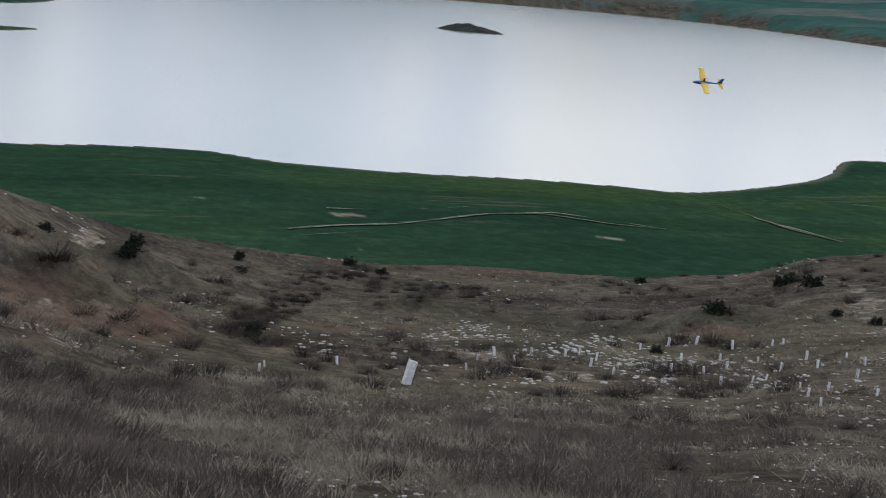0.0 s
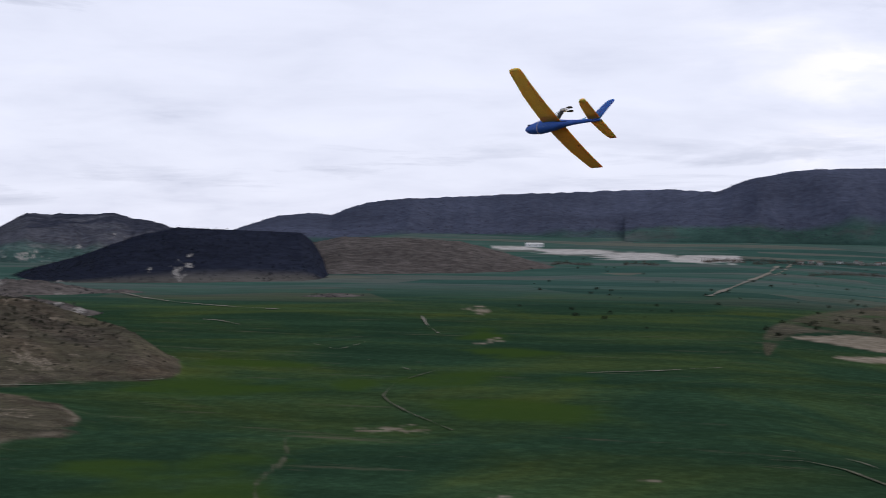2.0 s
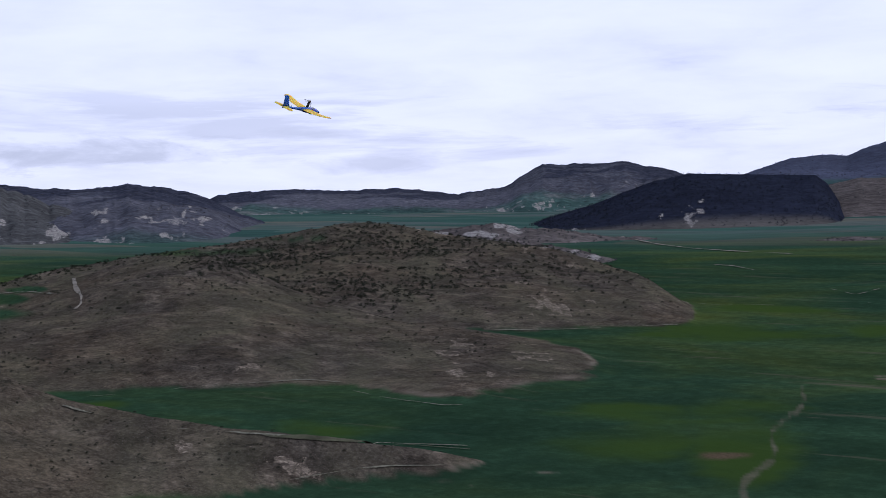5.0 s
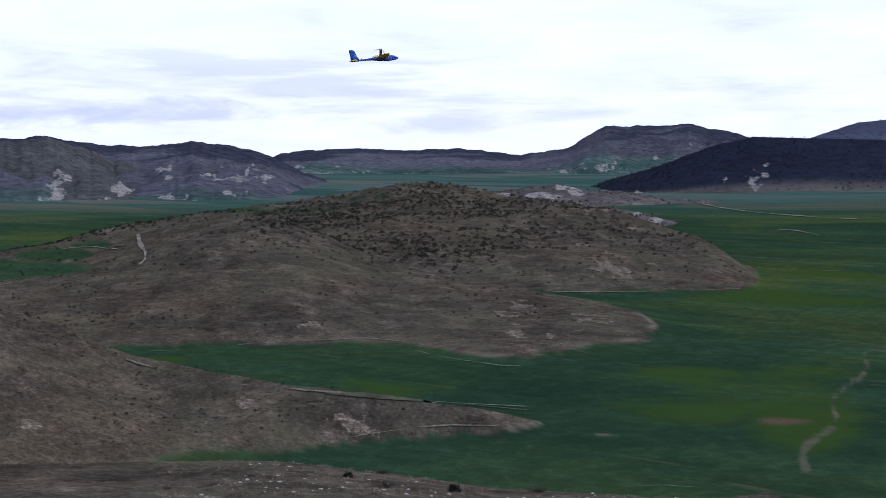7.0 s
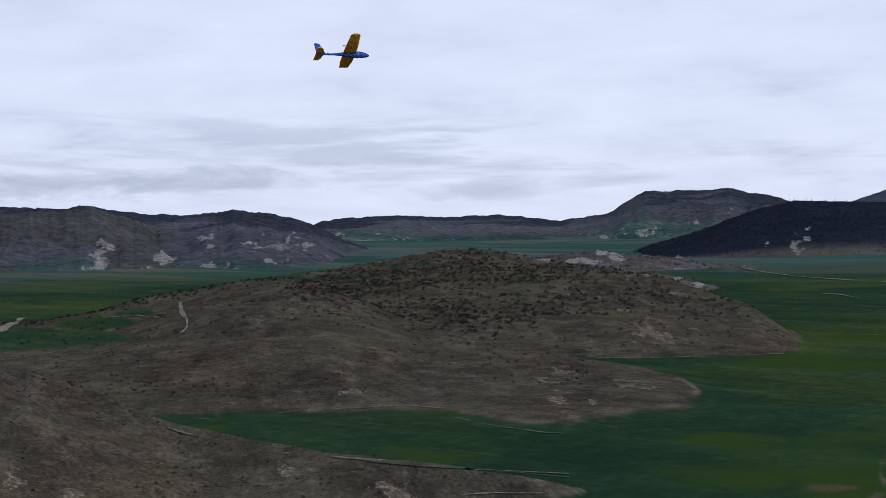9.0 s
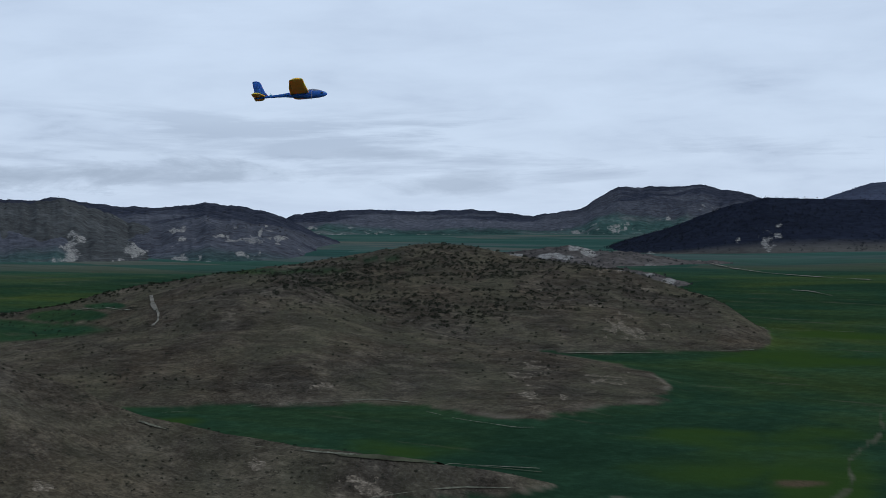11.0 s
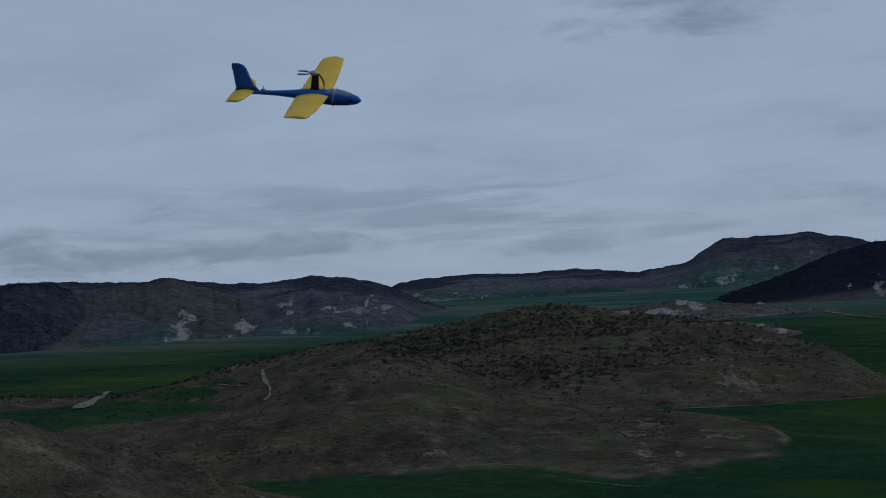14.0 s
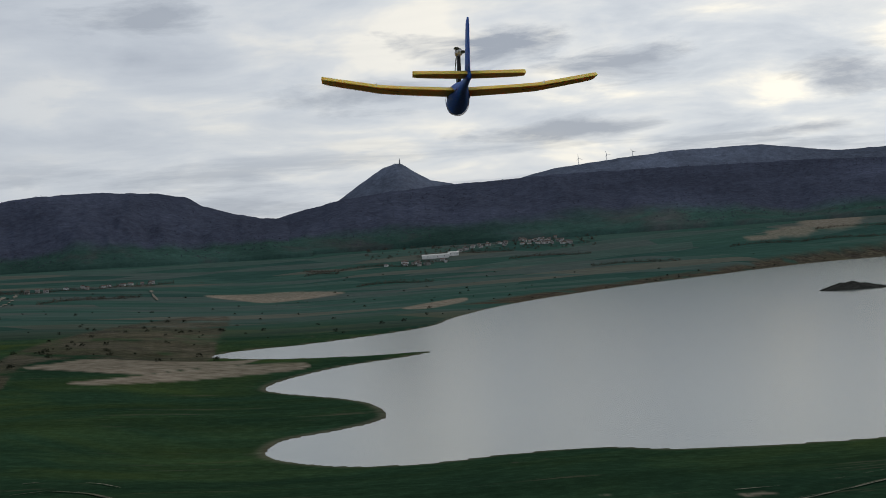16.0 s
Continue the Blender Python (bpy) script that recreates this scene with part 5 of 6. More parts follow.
def build_plants():
    rng = np.random.default_rng(4)
    tufts = [blades(rng, 14, 0.20, 0.75, 0.022, 2.2) for _ in range(7)]
    heaths = [blades(rng, 120, 0.28, 1.0, 0.015, 1.5) for _ in range(5)] + [blades(rng, 90, 0.24, 1.1, 0.017, 2.2) for _ in range(3)]
    bushes = [leaves(rng, 80, 1.0, 0.62, 0.065) for _ in range(4)]
    # dry grass over the near hillside
    a, r, x, y = on_slope(rng, 64000, (-50, 52), (8.5, 235))
    z, hills, slope, lake, _, _ = land(x, y)
    keep = slope & (fbm(x, y, 2.5 + r * 0.05, 3, 5) > rng.uniform(-0.4, 0.3, len(x)))
    p = np.stack([x, y, z], 1)[keep]
    scatter("dry_grass", "tufts of dry grey-brown grass on the hillside", "grass", DRY_GRASS, tufts, p, np.clip(0.62 + r[keep] * 0.004, 0, 1.3) * rng.uniform(0.6, 1.5, len(p)), rng)
    # low heath
    a, r, x, y = on_slope(rng, 15000, (-50, 52), (11, 240))
    z, hills, slope, lake, _, _ = land(x, y)
    keep = slope & (fbm(x, y, 3 + r * 0.06, 3, 15) > rng.uniform(-0.3, 0.45, len(x)))
    p = np.stack([x, y, z], 1)[keep]
    scatter("low_heath", "low grey-brown heath bushes on the hillside", "bush", HEATH, heaths, p, np.clip(0.75 + r[keep] * 0.006, 0, 1.9) * rng.uniform(0.3, 1.0, len(p)) ** 1.5 * 1.5, rng)
    # larger dark clumps standing out of the grass
    clumps = [blades(rng, 230, 0.42, 1.3, 0.020, 1.5) for _ in range(4)] + [blades(rng, 260, 0.5, 1.1, 0.016, 1.1) for _ in range(2)]
    a, r, x, y = on_slope(rng, 2600, (-50, 52), (10, 240))
    z, hills, slope, lake, _, _ = land(x, y)
    keep = slope & (fbm(x, y, 4 + r * 0.1, 2, 75) > rng.uniform(-0.1, 0.55, len(x)))
    p = np.stack([x, y, z], 1)[keep]
    scatter("heath_clumps", "dark brown clumps of dry heath in the grass", "bush", DARK_HEATH, clumps, p, np.clip(0.5 + r[keep] * 0.012, 0, 2.2) * rng.uniform(0.5, 1.1, len(p)), rng)
    # stones
    a, r, x, y = on_slope(rng, 15000, (-50, 52), (9, 230))
    z, hills, slope, lake, _, _ = land(x, y)
    el = np.degrees(np.arctan2(z - 60, r))
    keep = slope & (((fbm(x, y, 5 + r * 0.06, 3, 25) > 0.05) & (rng.uniform(0, 1, len(x)) < 0.8)) | ((np.abs(el + 14.7 - 0.019 * (a - 12)) < 0.9) & (a > 25) & (rng.uniform(0, 1, len(x)) < 0.85)))
    p = np.stack([x, y, z], 1)[keep]
    scatter("pale_stones", "pale limestone pieces lying on the ground", "stones", STONE, [rock(rng, 0.35 + 0.1 * k) for k in range(5)], p, np.clip(0.03 + r[keep] * 0.0022, 0, 0.42) * rng.uniform(0.4, 1.5, len(p)) ** 1.4, rng)
    # stony ground round the saplings
    a = rng.normal(33, 5.5, 1700)
    dip = -14.75 + 0.019 * (a - 12) + rng.normal(0, 0.5, 1700) + 0.35 * np.sin(a * 1.3)
    q = sight(np.stack([a, dip], 1))
    q = q[fbm(q[:, 0], q[:, 1], 9, 3, 77) > rng.uniform(-0.1, 0.4, len(q))]
    scatter("stony_ground", "pale broken limestone on bare ground", "stones", STONE, [rock(rng, 0.3 + 0.1 * k) for k in range(4)], q, rng.uniform(0.12, 0.7, len(q)) ** 1.5, rng)
    # rank growth in the gully beside the mound
    line = np.array(GULLY_SCRUB)
    t = rng.uniform(0, len(line) - 1, 150)
    dirs = np.stack([np.interp(t, np.arange(len(line)), line[:, k]) + rng.normal(0, (0.55, 0.16)[k], 150) for k in (0, 1)], 1)
    scatter("gully_scrub", "dark scrub along the gully", "bush", DARK_HEATH, clumps, sight(dirs), rng.uniform(0.5, 1.6, 150), rng)
    # bushes on the hills beyond
    a = rng.uniform(-64, -25.5, 60000)
    r = rng.uniform(260, 960, 60000)
    x, y = r * np.sin(np.radians(a)), r * np.cos(np.radians(a))
    z, hills, slope, lake, _, _ = land(x, y)
    el = np.degrees(np.arctan2(z - 60, r))
    back = (signed(a, el, np.array(BUSH_AREA)) < rng.normal(0, 0.22, len(a))) & (r > 450) & (hills > 3)
    keep = (hills > 2.5) & ((back & (fbm(x, y, 45, 3, 35) > rng.uniform(-0.45, 0.75, len(x)))) | (rng.uniform(0, 1, len(x)) < 0.06 + 0.12 * (fbm(x, y, 70, 2, 45) > 0.1)))
    p = np.stack([x, y, z], 1)[keep]
    scatter("hill_bushes", "dark evergreen bushes dotted over the hill", "bushes", HILL_GREEN, bushes, p, rng.uniform(0.4, 1.0, len(p)) ** 2 * np.where(back[keep], 3.0, np.clip(r[keep] / 300, 0.9, 2.2)), rng)
    # rough scrub on valley banks and the far bank
    a = rng.uniform(-14, 40, 9000)
    r = np.exp(rng.uniform(np.log(900), np.log(3100), 9000))
    x, y = r * np.sin(np.radians(a)), r * np.cos(np.radians(a))
    z, hills, slope, lake, _, _ = land(x, y)
    el = np.degrees(np.arctan2(z - 60, r))
    rough = np.maximum(area(a, el, ROUGH), area(a, el, SHELF))
    keep = (lake > 6) & ((rough > 0.5) & (rng.uniform(0, 1, len(x)) < 0.08) | (rng.uniform(0, 1, len(x)) < 0.03) | ((lake < 26) & (r > 1900) & (rng.uniform(0, 1, len(x)) < 0.5)))
    p = np.stack([x, y, z], 1)[keep]
    scatter("valley_scrub", "scrub and hedges on the rough banks of the valley", "bushes", EVERGREEN, bushes, p, rng.uniform(2.0, 6.5, len(p)), rng)
    # hedge and trees along the crest behind the brown hill
    t = rng.uniform(0, 1, 420)
    aa = -64 + t * 18
    rr = knots(aa, BROWN["far"]) + rng.normal(0, 6, 420)
    x, y = rr * np.sin(np.radians(aa)), rr * np.cos(np.radians(aa))
    z = land(x, y)[0]
    scatter("crest_hedge", "dark hedge along the crest of the brown hill", "hedge", EVERGREEN, bushes, np.stack([x, y, z], 1), rng.uniform(0.7, 2.1, 420), rng)


# the gully beside the mound, azimuth and dip
GULLY_SCRUB = [(20.6, -14.91), (20.88, -14.24), (22.17, -13.49), (23.44, -12.52), (24.73, -11.93), (26.39, -12.71), (28.85, -12.37), (30.67, -12.52)]
SHRUBS = [(24.68, -11.77, 2.6), (25.98, -11.98, 2.2), (36.23, -11.24, 2.4), (39.26, -11.98, 2.8), (42.75, -10.52, 3.4), (41.58, -10.64, 2.6), (22.26, -16.79, 1.2), (17.78, -17.25, 1.3), (23.62, -16.68, 1.3), (14.33, -18.87, 0.9), (38.45, -18.07, 1.1), (42.19, -15.96, 1.2), (26.85, -19.68, 0.6), (35.67, -15.64, 1.0), (16.83, -20.69, 0.7), (30.37, -17.59, 0.9), (40.28, -14.76, 1.3), (32.75, -16.02, 1.0), (16.11, -11.82, 2.0), (20.28, -11.9, 1.6), (13.26, -12.16, 2.8), (8.13, -12.84, 2.6), (15.95, -12.02, 2.2), (20.43, -12.34, 2.0), (21.09, -14.73, 1.4), (0.04, -12.15, 2.4), (-42.5, -12.3, 1.6), (-38.3, -12.9, 2.0), (-36.0, -13.4, 1.2), (-20.0, -14.6, 1.6), (17.96, -17.0, 1.1), (22.43, -16.75, 1.2), (13.87, -18.41, 0.8), (23.79, -16.66, 1.0), (41.94, -10.44, 2.6), (45.28, -11.55, 1.6), (43.79, -11.46, 1.4), (38.81, -17.84, 0.8), (34.01, -17.63, 0.6), (41.19, -15.75, 0.9), (44.85, -15.57, 0.8), (12.88, -11.22, 1.8), (16.3, -11.58, 2.0), (20.36, -11.76, 1.8), (37.15, -13.84, 1.2), (12.44, -20.1, 0.7)]


def build_shrubs():
    rng = np.random.default_rng(9)
    places = sight([s[:2] for s in SHRUBS])
    protos = []
    for k in range(4):
        v, f = leaves(rng, 620, 1.0, 0.6, 0.042) if k < 2 else blades(rng, 420, 0.34, 1.0, 0.016, 1.9)
        protos.append(raw_mesh("foliage", v, f, EVERGREEN if k < 2 else HEATH))
    twig = bmesh.new()
    for k in range(7):
        a = k * 0.9
        loft(twig, [[(math.cos(a) * q * 0.3 + 0.012 * (1 - q * 0.7) * math.cos(b), math.sin(a) * q * 0.3 + 0.012 * (1 - q * 0.7) * math.sin(b), q * 0.45 - 0.05) for b in (0, 2.1, 4.2)] for q in (0, 0.5, 1)])
    stem = bpy.data.meshes.new("stems")
    twig.to_mesh(stem)
    twig.free()
    stem.materials.append(HEATH)
    for (a, e, size), p in zip(SHRUBS, places):
        far = math.hypot(p[0], p[1]) > 90
        ob = new("shrub")
        tagged(ob, "dark evergreen shrub on the dry slope" if far else "low grey-brown heath shrub among dry grass", "shrub", "shrubs on the near hillside")
        ob.location, ob.scale, ob.rotation_euler = p, (size, size, size * rng.uniform(0.8, 1.1)), (0, 0, rng.uniform(0, 6.3))
        for name, mesh in (("foliage", protos[rng.integers(0, 2) + (0 if far else 2)]), ("stems", stem)):
            c = new(name, mesh)
            c.parent = ob


GUARDS = [(21.42, -16.12), (21.64, -15.91), (24.53, -15.63), (36.52, -13.78), (37.61, -13.52), (38.66, -13.3), (40.09, -13.28), (41.12, -13.66), (41.58, -12.94), (42.92, -13.26),
    (44.38, -13.01), (45.1, -13.11), (45.71, -14.17), (43.72, -14.89), (39.12, -14.39), (39.97, -14.05), (41.01, -14.43), (41.53, -14.24), (42.02, -13.84), (42.85, -14.34),
    (43.38, -13.5), (37.84, -14.47), (38.18, -13.98), (35.59, -14.89), (34.66, -14.68), (33.61, -14.42), (34.17, -14.31), (34.86, -14.44), (32.26, -14.54), (31.6, -14.83),
    (30.79, -14.7), (30.12, -14.93), (29.71, -15.36), (43.92, -14.27), (43.17, -14.62), (39.67, -13.77), (39.83, -14.72), (41.9, -14.54), (44.89, -13.62), (41.99, -12.81)]
GUARDS_WEST = [(-35.9, -14.6), (-35.2, -14.8), (-34.1, -14.9), (-43.6, -13.4), (-37.8, -14.2), (-14.8, -15.0), (-13.6, -14.7), (-12.4, -14.4), (-26.3, -15.1), (-31.0, -15.0), (-18.6, -15.1), (-29.0, -14.9)]


def build_guards():
    """White plastic tubes that shelter planted saplings."""
    tube_mat = plain("white_tree_tube", (0.86, 0.84, 0.80), 0.6, 9, 0.25)
    stake_mat = plain("stake_wood", (0.20, 0.15, 0.10), 0.9, 12, 0.3)
    rng = np.random.default_rng(12)

    def meshes(w, h, d):
        bm = bmesh.new()
        n = 8
        rings = []
        for z, k in ((0, 1.05), (h * 0.5, 0.97), (h, 1.0)):
            rings.append([(w / 2 * k * math.cos(6.2832 * i / n), d / 2 * k * math.sin(6.2832 * i / n), z) for i in range(n)])
        for z in (h, h * 0.3):
            rings.append([(w / 2 * 0.88 * math.cos(6.2832 * i / n), d / 2 * 0.88 * math.sin(6.2832 * i / n), z) for i in range(n)])
        loft(bm, rings)
        tube = bpy.data.meshes.new("tube")
        bmesh.ops.recalc_face_normals(bm, faces=bm.faces)
        bm.to_mesh(tube)
        bm.free()
        tube.materials.append(tube_mat)
        bm = bmesh.new()
        box(bm, (w / 2, -0.012, -0.1), (w / 2 + 0.025, 0.012, h * 1.08))
        stake = bpy.data.meshes.new("stake")
        bm.to_mesh(stake)
        bm.free()
        stake.materials.append(stake_mat)
        return tube, stake

    small, large = meshes(0.17, 0.55, 0.17), meshes(0.25, 0.62, 0.20)
    pairs = [(27.37, -16.16)] + GUARDS + GUARDS_WEST
    for k, p in enumerate(sight(pairs)):
        ob = new("tree_guard")
        r = math.hypot(p[0], p[1])
        tagged(ob, "large leaning white plastic sapling guard on the slope" if k == 0 else "white plastic tube guarding a planted sapling", "tree guard", "sapling guards on the hillside")
        ob.location = p
        s = (0.0175 * r / 0.62) if k == 0 else max(0.5, min(1.3, r * 0.0054 / 0.55)) * rng.uniform(0.75, 1.2)
        ob.scale = (s, s, s)
        ob.rotation_euler = (radians(rng.uniform(-7, 7)), radians(12 if k == 0 else rng.uniform(-8, 8)), rng.uniform(0, 6.3) if k else -0.4)
        for name, mesh in zip(("tube", "stake"), large if k == 0 else small):
            c = new(name, mesh)
            c.parent = ob


def build_islet():
    """The low dark islet, and a bar just above the water."""
    for name, az, dip, w, d, h in (("islet", 28.39, -2.30, 66, 32, 9.0), ("mud_bar", 35.6, -8.02 + 0.33, 9, 5, 0.25)):
        c = plan(az, dip)
        u = np.linspace(0, 1, 14)
        a = np.linspace(0, 2 * np.pi, 40, endpoint=False)
        ag, ug = np.meshgrid(a, u, indexing="ij")
        edge = 1 + 0.18 * np.sin(ag * 3 + 1) + 0.10 * np.sin(ag * 7)
        t = radians(-az)
        lx, ly = np.cos(ag) * ug * w / 2 * edge, np.sin(ag) * ug * d / 2 * edge
        x, y = c[0] + lx * math.cos(t) - ly * math.sin(t), c[1] + lx * math.sin(t) + ly * math.cos(t)
        z = h * (1 - ug**1.6) * (0.8 + 0.35 * fbm(x, y, 9, 3, 3)) - 0.8 * ug
        mesh = grid_mesh(name, x, y, z, wrap=True)
        mesh.materials.append(plain(name + "_scrub", (0.035, 0.036, 0.032), 0.95, 0.4, 0.5, 0.1))
        tagged(new(name, mesh), "low dark scrubby islet in the lake" if name == "islet" else "flat mud bar just above the water", "island", kind="structure")


def house_meshes(w, d, h, roof):
    bm = bmesh.new()
    box(bm, (-w / 2, -d / 2, -3), (w / 2, d / 2, h))
    wall = bpy.data.meshes.new("wall")
    bm.to_mesh(wall)
    bm.free()
    bm = bmesh.new()
    e = 0.5
    v = [bm.verts.new(p) for p in ((-w / 2 - e, -d / 2 - e, h), (w / 2 + e, -d / 2 - e, h), (w / 2 + e, d / 2 + e, h), (-w / 2 - e, d / 2 + e, h), (-w / 2 - e, 0, h + roof), (w / 2 + e, 0, h + roof))]
    for f in ((0, 1, 5, 4), (2, 3, 4, 5), (0, 4, 3), (1, 2, 5), (0, 3, 2, 1)):
        bm.faces.new([v[i] for i in f])
    top = bpy.data.meshes.new("roof")
    bm.to_mesh(top)
    bm.free()
    panes = []
    for k in (-0.3, 0.05, 0.33):
        bm = bmesh.new()
        box(bm, (w * k - 0.6, -d / 2 - 0.06, h * 0.35), (w * k + 0.6, -d / 2 + 0.1, h * 0.7))
        pane = bpy.data.meshes.new("window")
        bm.to_mesh(pane)
        bm.free()
        panes.append(pane)
    return (wall, top, *panes)


def build_village():
    rng = np.random.default_rng(21)
    walls = [plain("house_render", c, 0.9, 0.5, 0.2, 0.2) for c in ((0.48, 0.47, 0.46), (0.34, 0.33, 0.31), (0.62, 0.61, 0.60))]
    roofs = [plain("clay_roof", c, 0.9, 0.6, 0.3, 0.2) for c in ((0.13, 0.095, 0.08), (0.11, 0.10, 0.095))]
    dark = plain("dark_window", (0.02, 0.02, 0.025), 0.3, 2, 0.2)
    kinds = []
    for k in range(6):
        meshes = house_meshes(rng.uniform(6, 10.5), rng.uniform(6, 8.5), rng.uniform(3, 5.5), rng.uniform(1.6, 2.6))
        for m, mat in zip(meshes, (walls[k % 3], roofs[k % 2], dark, dark, dark)):
            m.materials.append(mat)
        kinds.append(meshes)
    pairs = []
    for k in range(84):
        u = rng.uniform(0, 1)
        pairs.append((13.6 + 4.4 * u, 0.12 + 0.55 * math.sin(u * 3.0) * rng.uniform(0.2, 1)))
    for k in range(26):
        u = rng.uniform(0, 1)
        pairs.append((0.6 + 6.2 * u, 0.52 + 0.14 * u + rng.uniform(-0.06, 0.06)))
    for k in range(16):
        pairs.append((10.6 + rng.uniform(0, 2.6), -0.28 + rng.uniform(-0.05, 0.12)))
    for k in range(14):
        pairs.append((rng.uniform(-3, 2), -0.33 + rng.uniform(-0.04, 0.04)))
    p = sight(pairs)
    for q in p:
        ob = new("house")
        tagged(ob, "small village house with a clay tile roof", "house", "houses of the far village")
        ob.location, ob.rotation_euler = q, (0, 0, rng.uniform(-0.6, 0.6) + (1.57 if rng.uniform() < 0.3 else 0))
        for name, mesh in zip(("wall", "roof", "window", "window", "window"), kinds[rng.integers(0, 6)]):
            c = new(name, mesh)
            c.parent = ob
    white = plain("white_sheet_cladding", (0.72, 0.72, 0.70), 0.6, 0.3, 0.1)
    for (az, el, w) in ((12.7, -0.06, 62), (13.4, 0.0, 24), (4.1, 0.68, 30), (6.6, 0.76, 36), (6.2, 0.74, 26), (-13.0, 0.22, 40)):
        q = sight([(az, el)])[0]
        ob = new("warehouse")
        tagged(ob, "long white metal-clad warehouse", "warehouse", "warehouses near the village")
        ob.location, ob.rotation_euler = q, (0, 0, radians(-az + 4))
        meshes = house_meshes(w, 22, 7, 2.2)
        for name, mesh, mat in zip(("wall", "roof", "window", "window", "window"), meshes, (white, white, dark, dark, dark)):
            mesh.materials.append(mat)
            c = new(name, mesh)
            c.parent = ob
    # trees between the houses and hedges on the plain
    rows = [(a, 0.02 + 0.5 * rng.uniform(0, 1)) for a in rng.uniform(10, 19, 240)] + [(a, 0.55 + rng.uniform(-0.12, 0.15)) for a in rng.uniform(-1, 8, 160)]
    for k in range(15):
        a0, e0, ln = rng.uniform(-18, 30), rng.uniform(-1.1, 0.35), rng.uniform(1, 4)
        rows += [(a0 + ln * t, e0 + 0.04 * math.sin(t * 5) + 0.05 * t) for t in np.linspace(0, 1, int(ln * 12))]
    rows += [(a, -0.36 + 0.02 * math.sin(a * 3)) for a in np.arange(-4.6, 2.6, 0.09)]
    rows += [(a, -0.28 + 0.05 * math.sin(a * 2)) for a in np.arange(7.6, 12.6, 0.08)]
    p = sight(rows)
    p = p[np.hypot(p[:, 0], p[:, 1]) < 4300]
    protos = [leaves(rng, 60, 1.0, 0.9, 0.07) for _ in range(3)]
    scatter("valley_trees", "bare trees and hedges between far fields and houses", "trees", HEATH, protos, p, rng.uniform(5, 11, len(p)), rng)


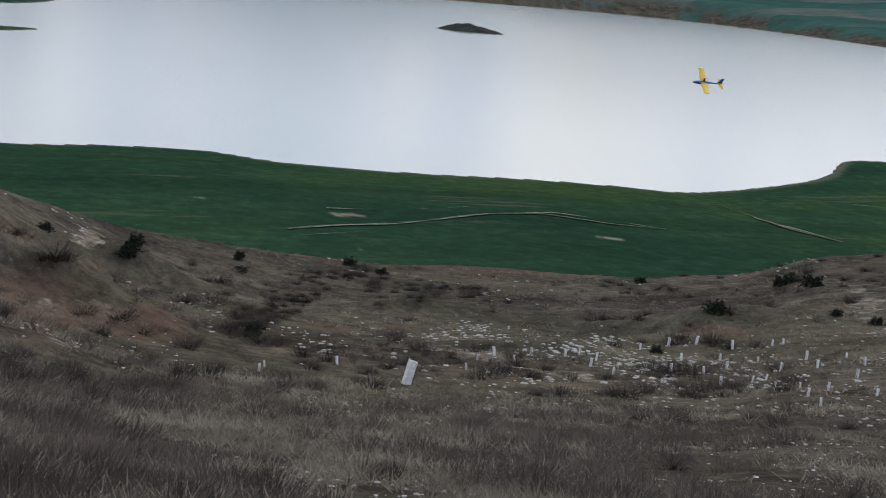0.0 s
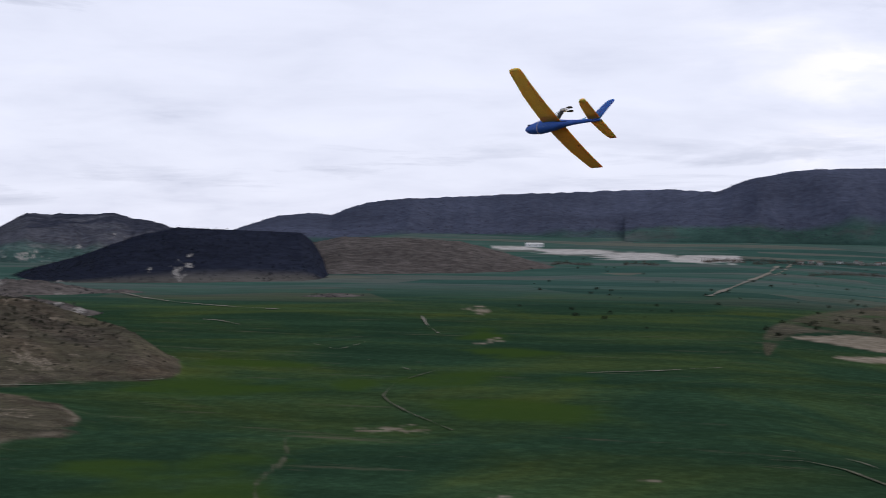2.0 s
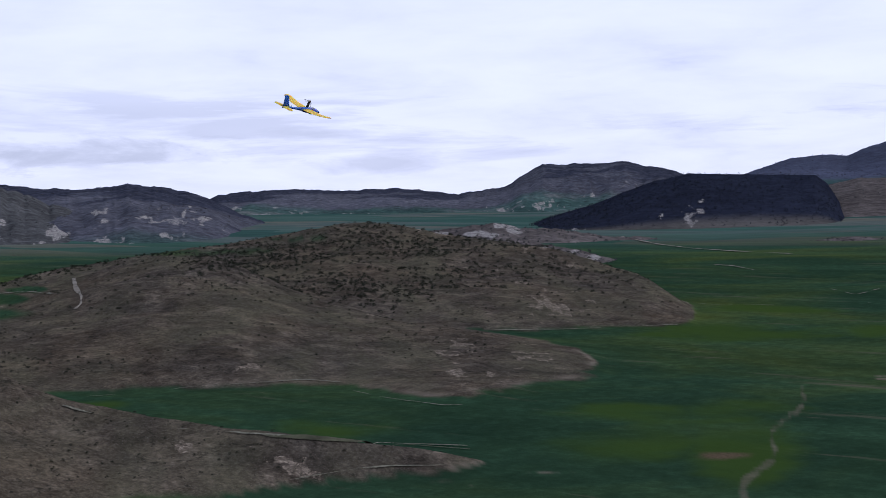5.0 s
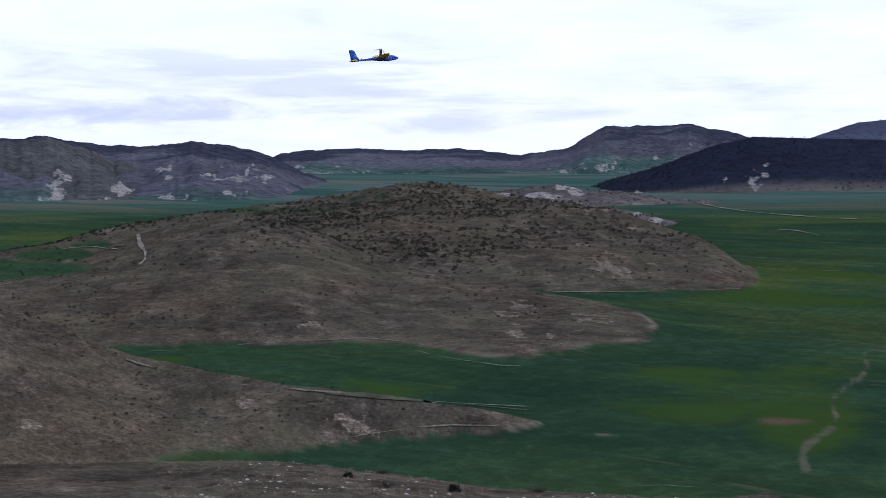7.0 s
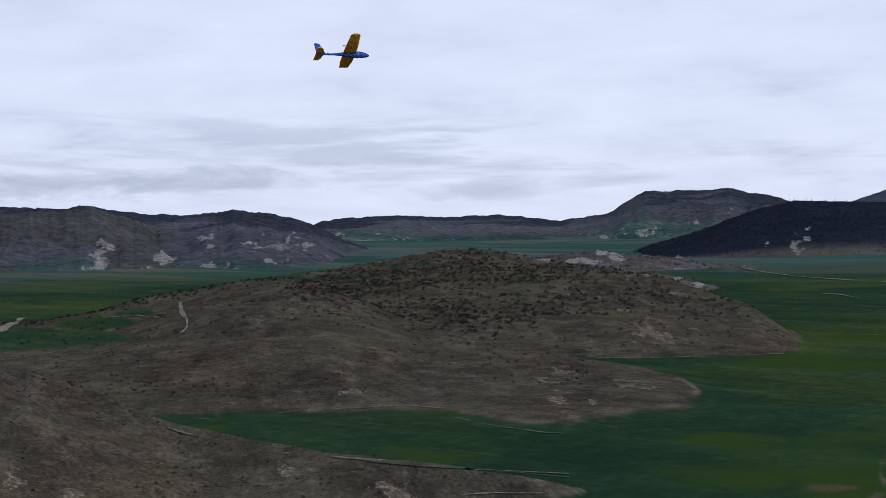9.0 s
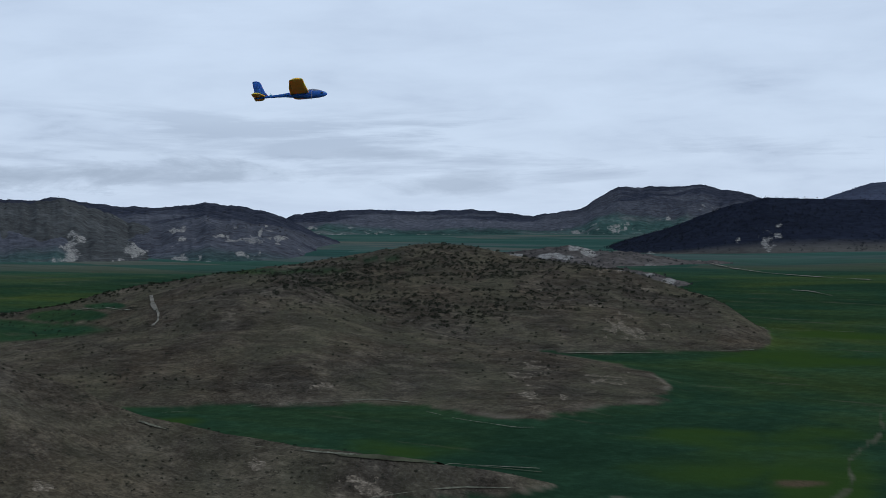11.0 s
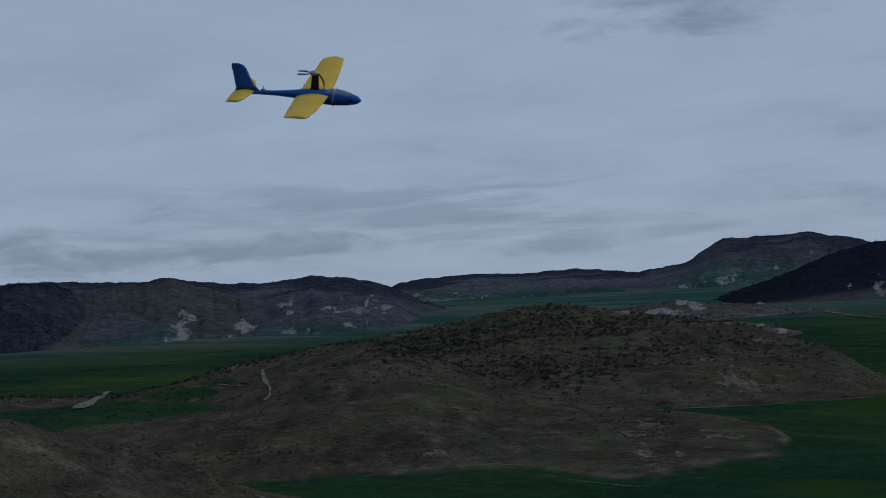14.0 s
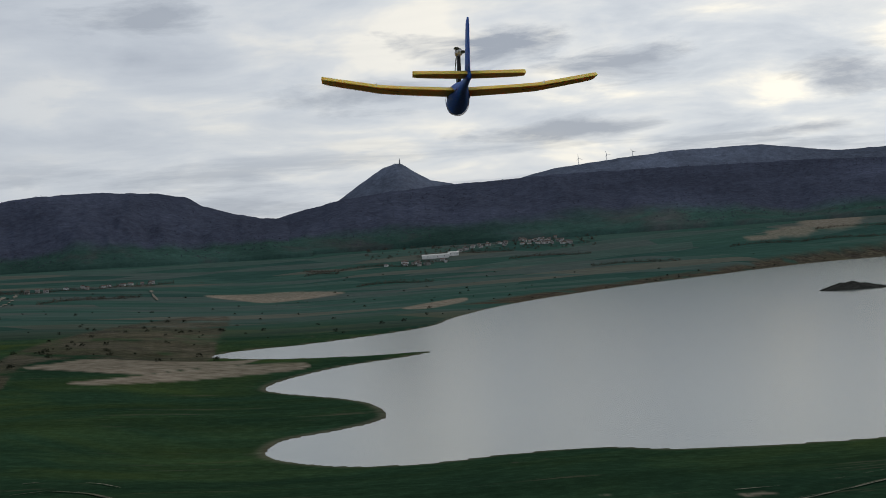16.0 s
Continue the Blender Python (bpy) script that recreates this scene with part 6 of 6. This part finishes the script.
def build_turbines():
    """Wind turbines on the far ridge and the mast on the peak."""
    white = plain("turbine_white", (0.5, 0.52, 0.56), 0.5, 0.1, 0.05)
    for az, el, h in ((18.5, 3.22, 30), (19.6, 3.32, 28), (20.6, 3.39, 24)):
        r = 4740
        x, y, z = r * math.sin(radians(az)), r * math.cos(radians(az)), 60 + r * math.tan(radians(el)) - 14
        ob = new("wind_turbine")
        tagged(ob, "distant pale wind turbine on the ridge", "wind turbine", "wind turbines on the far ridge")
        ob.location = (x, y, z)
        bm = bmesh.new()
        loft(bm, [[(q * math.cos(b), q * math.sin(b), zz) for b in (0, 1.05, 2.09, 3.14, 4.19, 5.24)] for q, zz in ((1.5, -4), (0.8, h))])
        part("tower", bm, white, ob)
        bm = bmesh.new()
        box(bm, (-1, -3, h - 1), (1, 2, h + 1))
        part("nacelle", bm, white, ob)
        for k in range(3):
            a = radians(100 + 120 * k + az * 13)
            bm = bmesh.new()
            loft(bm, [[(math.cos(a) * q - math.sin(a) * w, -3.2 + dy, h + math.sin(a) * q + math.cos(a) * w) for w, dy in ((-ww, 0), (ww, -0.2), (ww, 0.2), (-ww, 0.3))] for q, ww in ((0.5, 0.5), (5, 0.6), (13, 0.2))])
            part("blade", bm, white, ob)
    bm = bmesh.new()
    r, az = 4790, 11.55
    loft(bm, [[(q * math.cos(b), q * math.sin(b), zz) for b in (0, 1.57, 3.14, 4.71)] for q, zz in ((3, -8), (2.2, 10), (0.5, 22))])
    mast = part("summit_tower", bm, plain("grey_concrete", (0.15, 0.16, 0.18), 0.9, 0.2), None)
    mast.location = (r * math.sin(radians(az)), r * math.cos(radians(az)), 60 + r * math.tan(radians(3.70)) - 4)
    tagged(mast, "small grey tower on the far summit", "tower")


def build_woods():
    """Tree cover of the mountains."""
    rng = np.random.default_rng(31)
    spire = []
    for k in range(3):
        v, f = leaves(rng, 46, 1.0, 1.0, 0.06)
        taper = np.clip(1.15 - v[:, 2], 0.12, 1)
        v = np.stack([v[:, 0] * taper * 0.9, v[:, 1] * taper * 0.9, v[:, 2] * 0.8], 1)
        spire.append((v, f))
    crowns = [leaves(rng, 34, 1.0, 0.8, 0.08) for _ in range(3)]
    for names, n, mat, protos, size, label, name in (
            (("wooded_hill", "pine_wood"), 5200, PINE_LEAF, spire, (5, 8), "dark pines of a plantation on the hill", "pine_trees"),
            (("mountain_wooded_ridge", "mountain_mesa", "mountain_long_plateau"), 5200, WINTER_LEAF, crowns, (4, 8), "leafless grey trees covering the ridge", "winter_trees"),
            (("mountain_stepped_ridge", "mountain_rocky_slope", "bare_hill", "rocky_shoulder", "rock_ridge", "foothill", "brown_knoll"), 5200, SCRUB_LEAF, crowns, (2, 5), "dark scrub and trees on the mountainside", "mountain_scrub")):
        p = np.concatenate([SLOPES[k] for k in names])
        w = smooth((fbm(p[:, 0], p[:, 1], 260, 3, 51) + 0.4) * 1.6) + 0.05
        p = p[rng.choice(len(p), n, replace=False, p=w / w.sum())] - np.array([0, 0, 1.0])
        scatter(name, label, "trees", mat, protos, p, rng.uniform(size[0], size[1], n), rng)


PINE_LEAF = leafy("pine_needles", (0.011, 0.014, 0.021), (0.024, 0.029, 0.042), 0.02)
# the twigs take the blue haze tint painted into the woods below them
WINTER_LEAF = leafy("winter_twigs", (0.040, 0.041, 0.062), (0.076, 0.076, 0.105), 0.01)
SCRUB_LEAF = leafy("mountain_scrub", (0.030, 0.034, 0.036), (0.070, 0.072, 0.076), 0.01)
build_woods()
build_tracks()
build_islet()
build_plants()
build_shrubs()
build_guards()
build_village()
build_turbines()


def motions():
    """The glider's flight."""
    walk(glider, [(t, pose(x, y, z, a, b, c)) for t, x, y, z, a, b, c in GLIDER_ROWS])


motions()
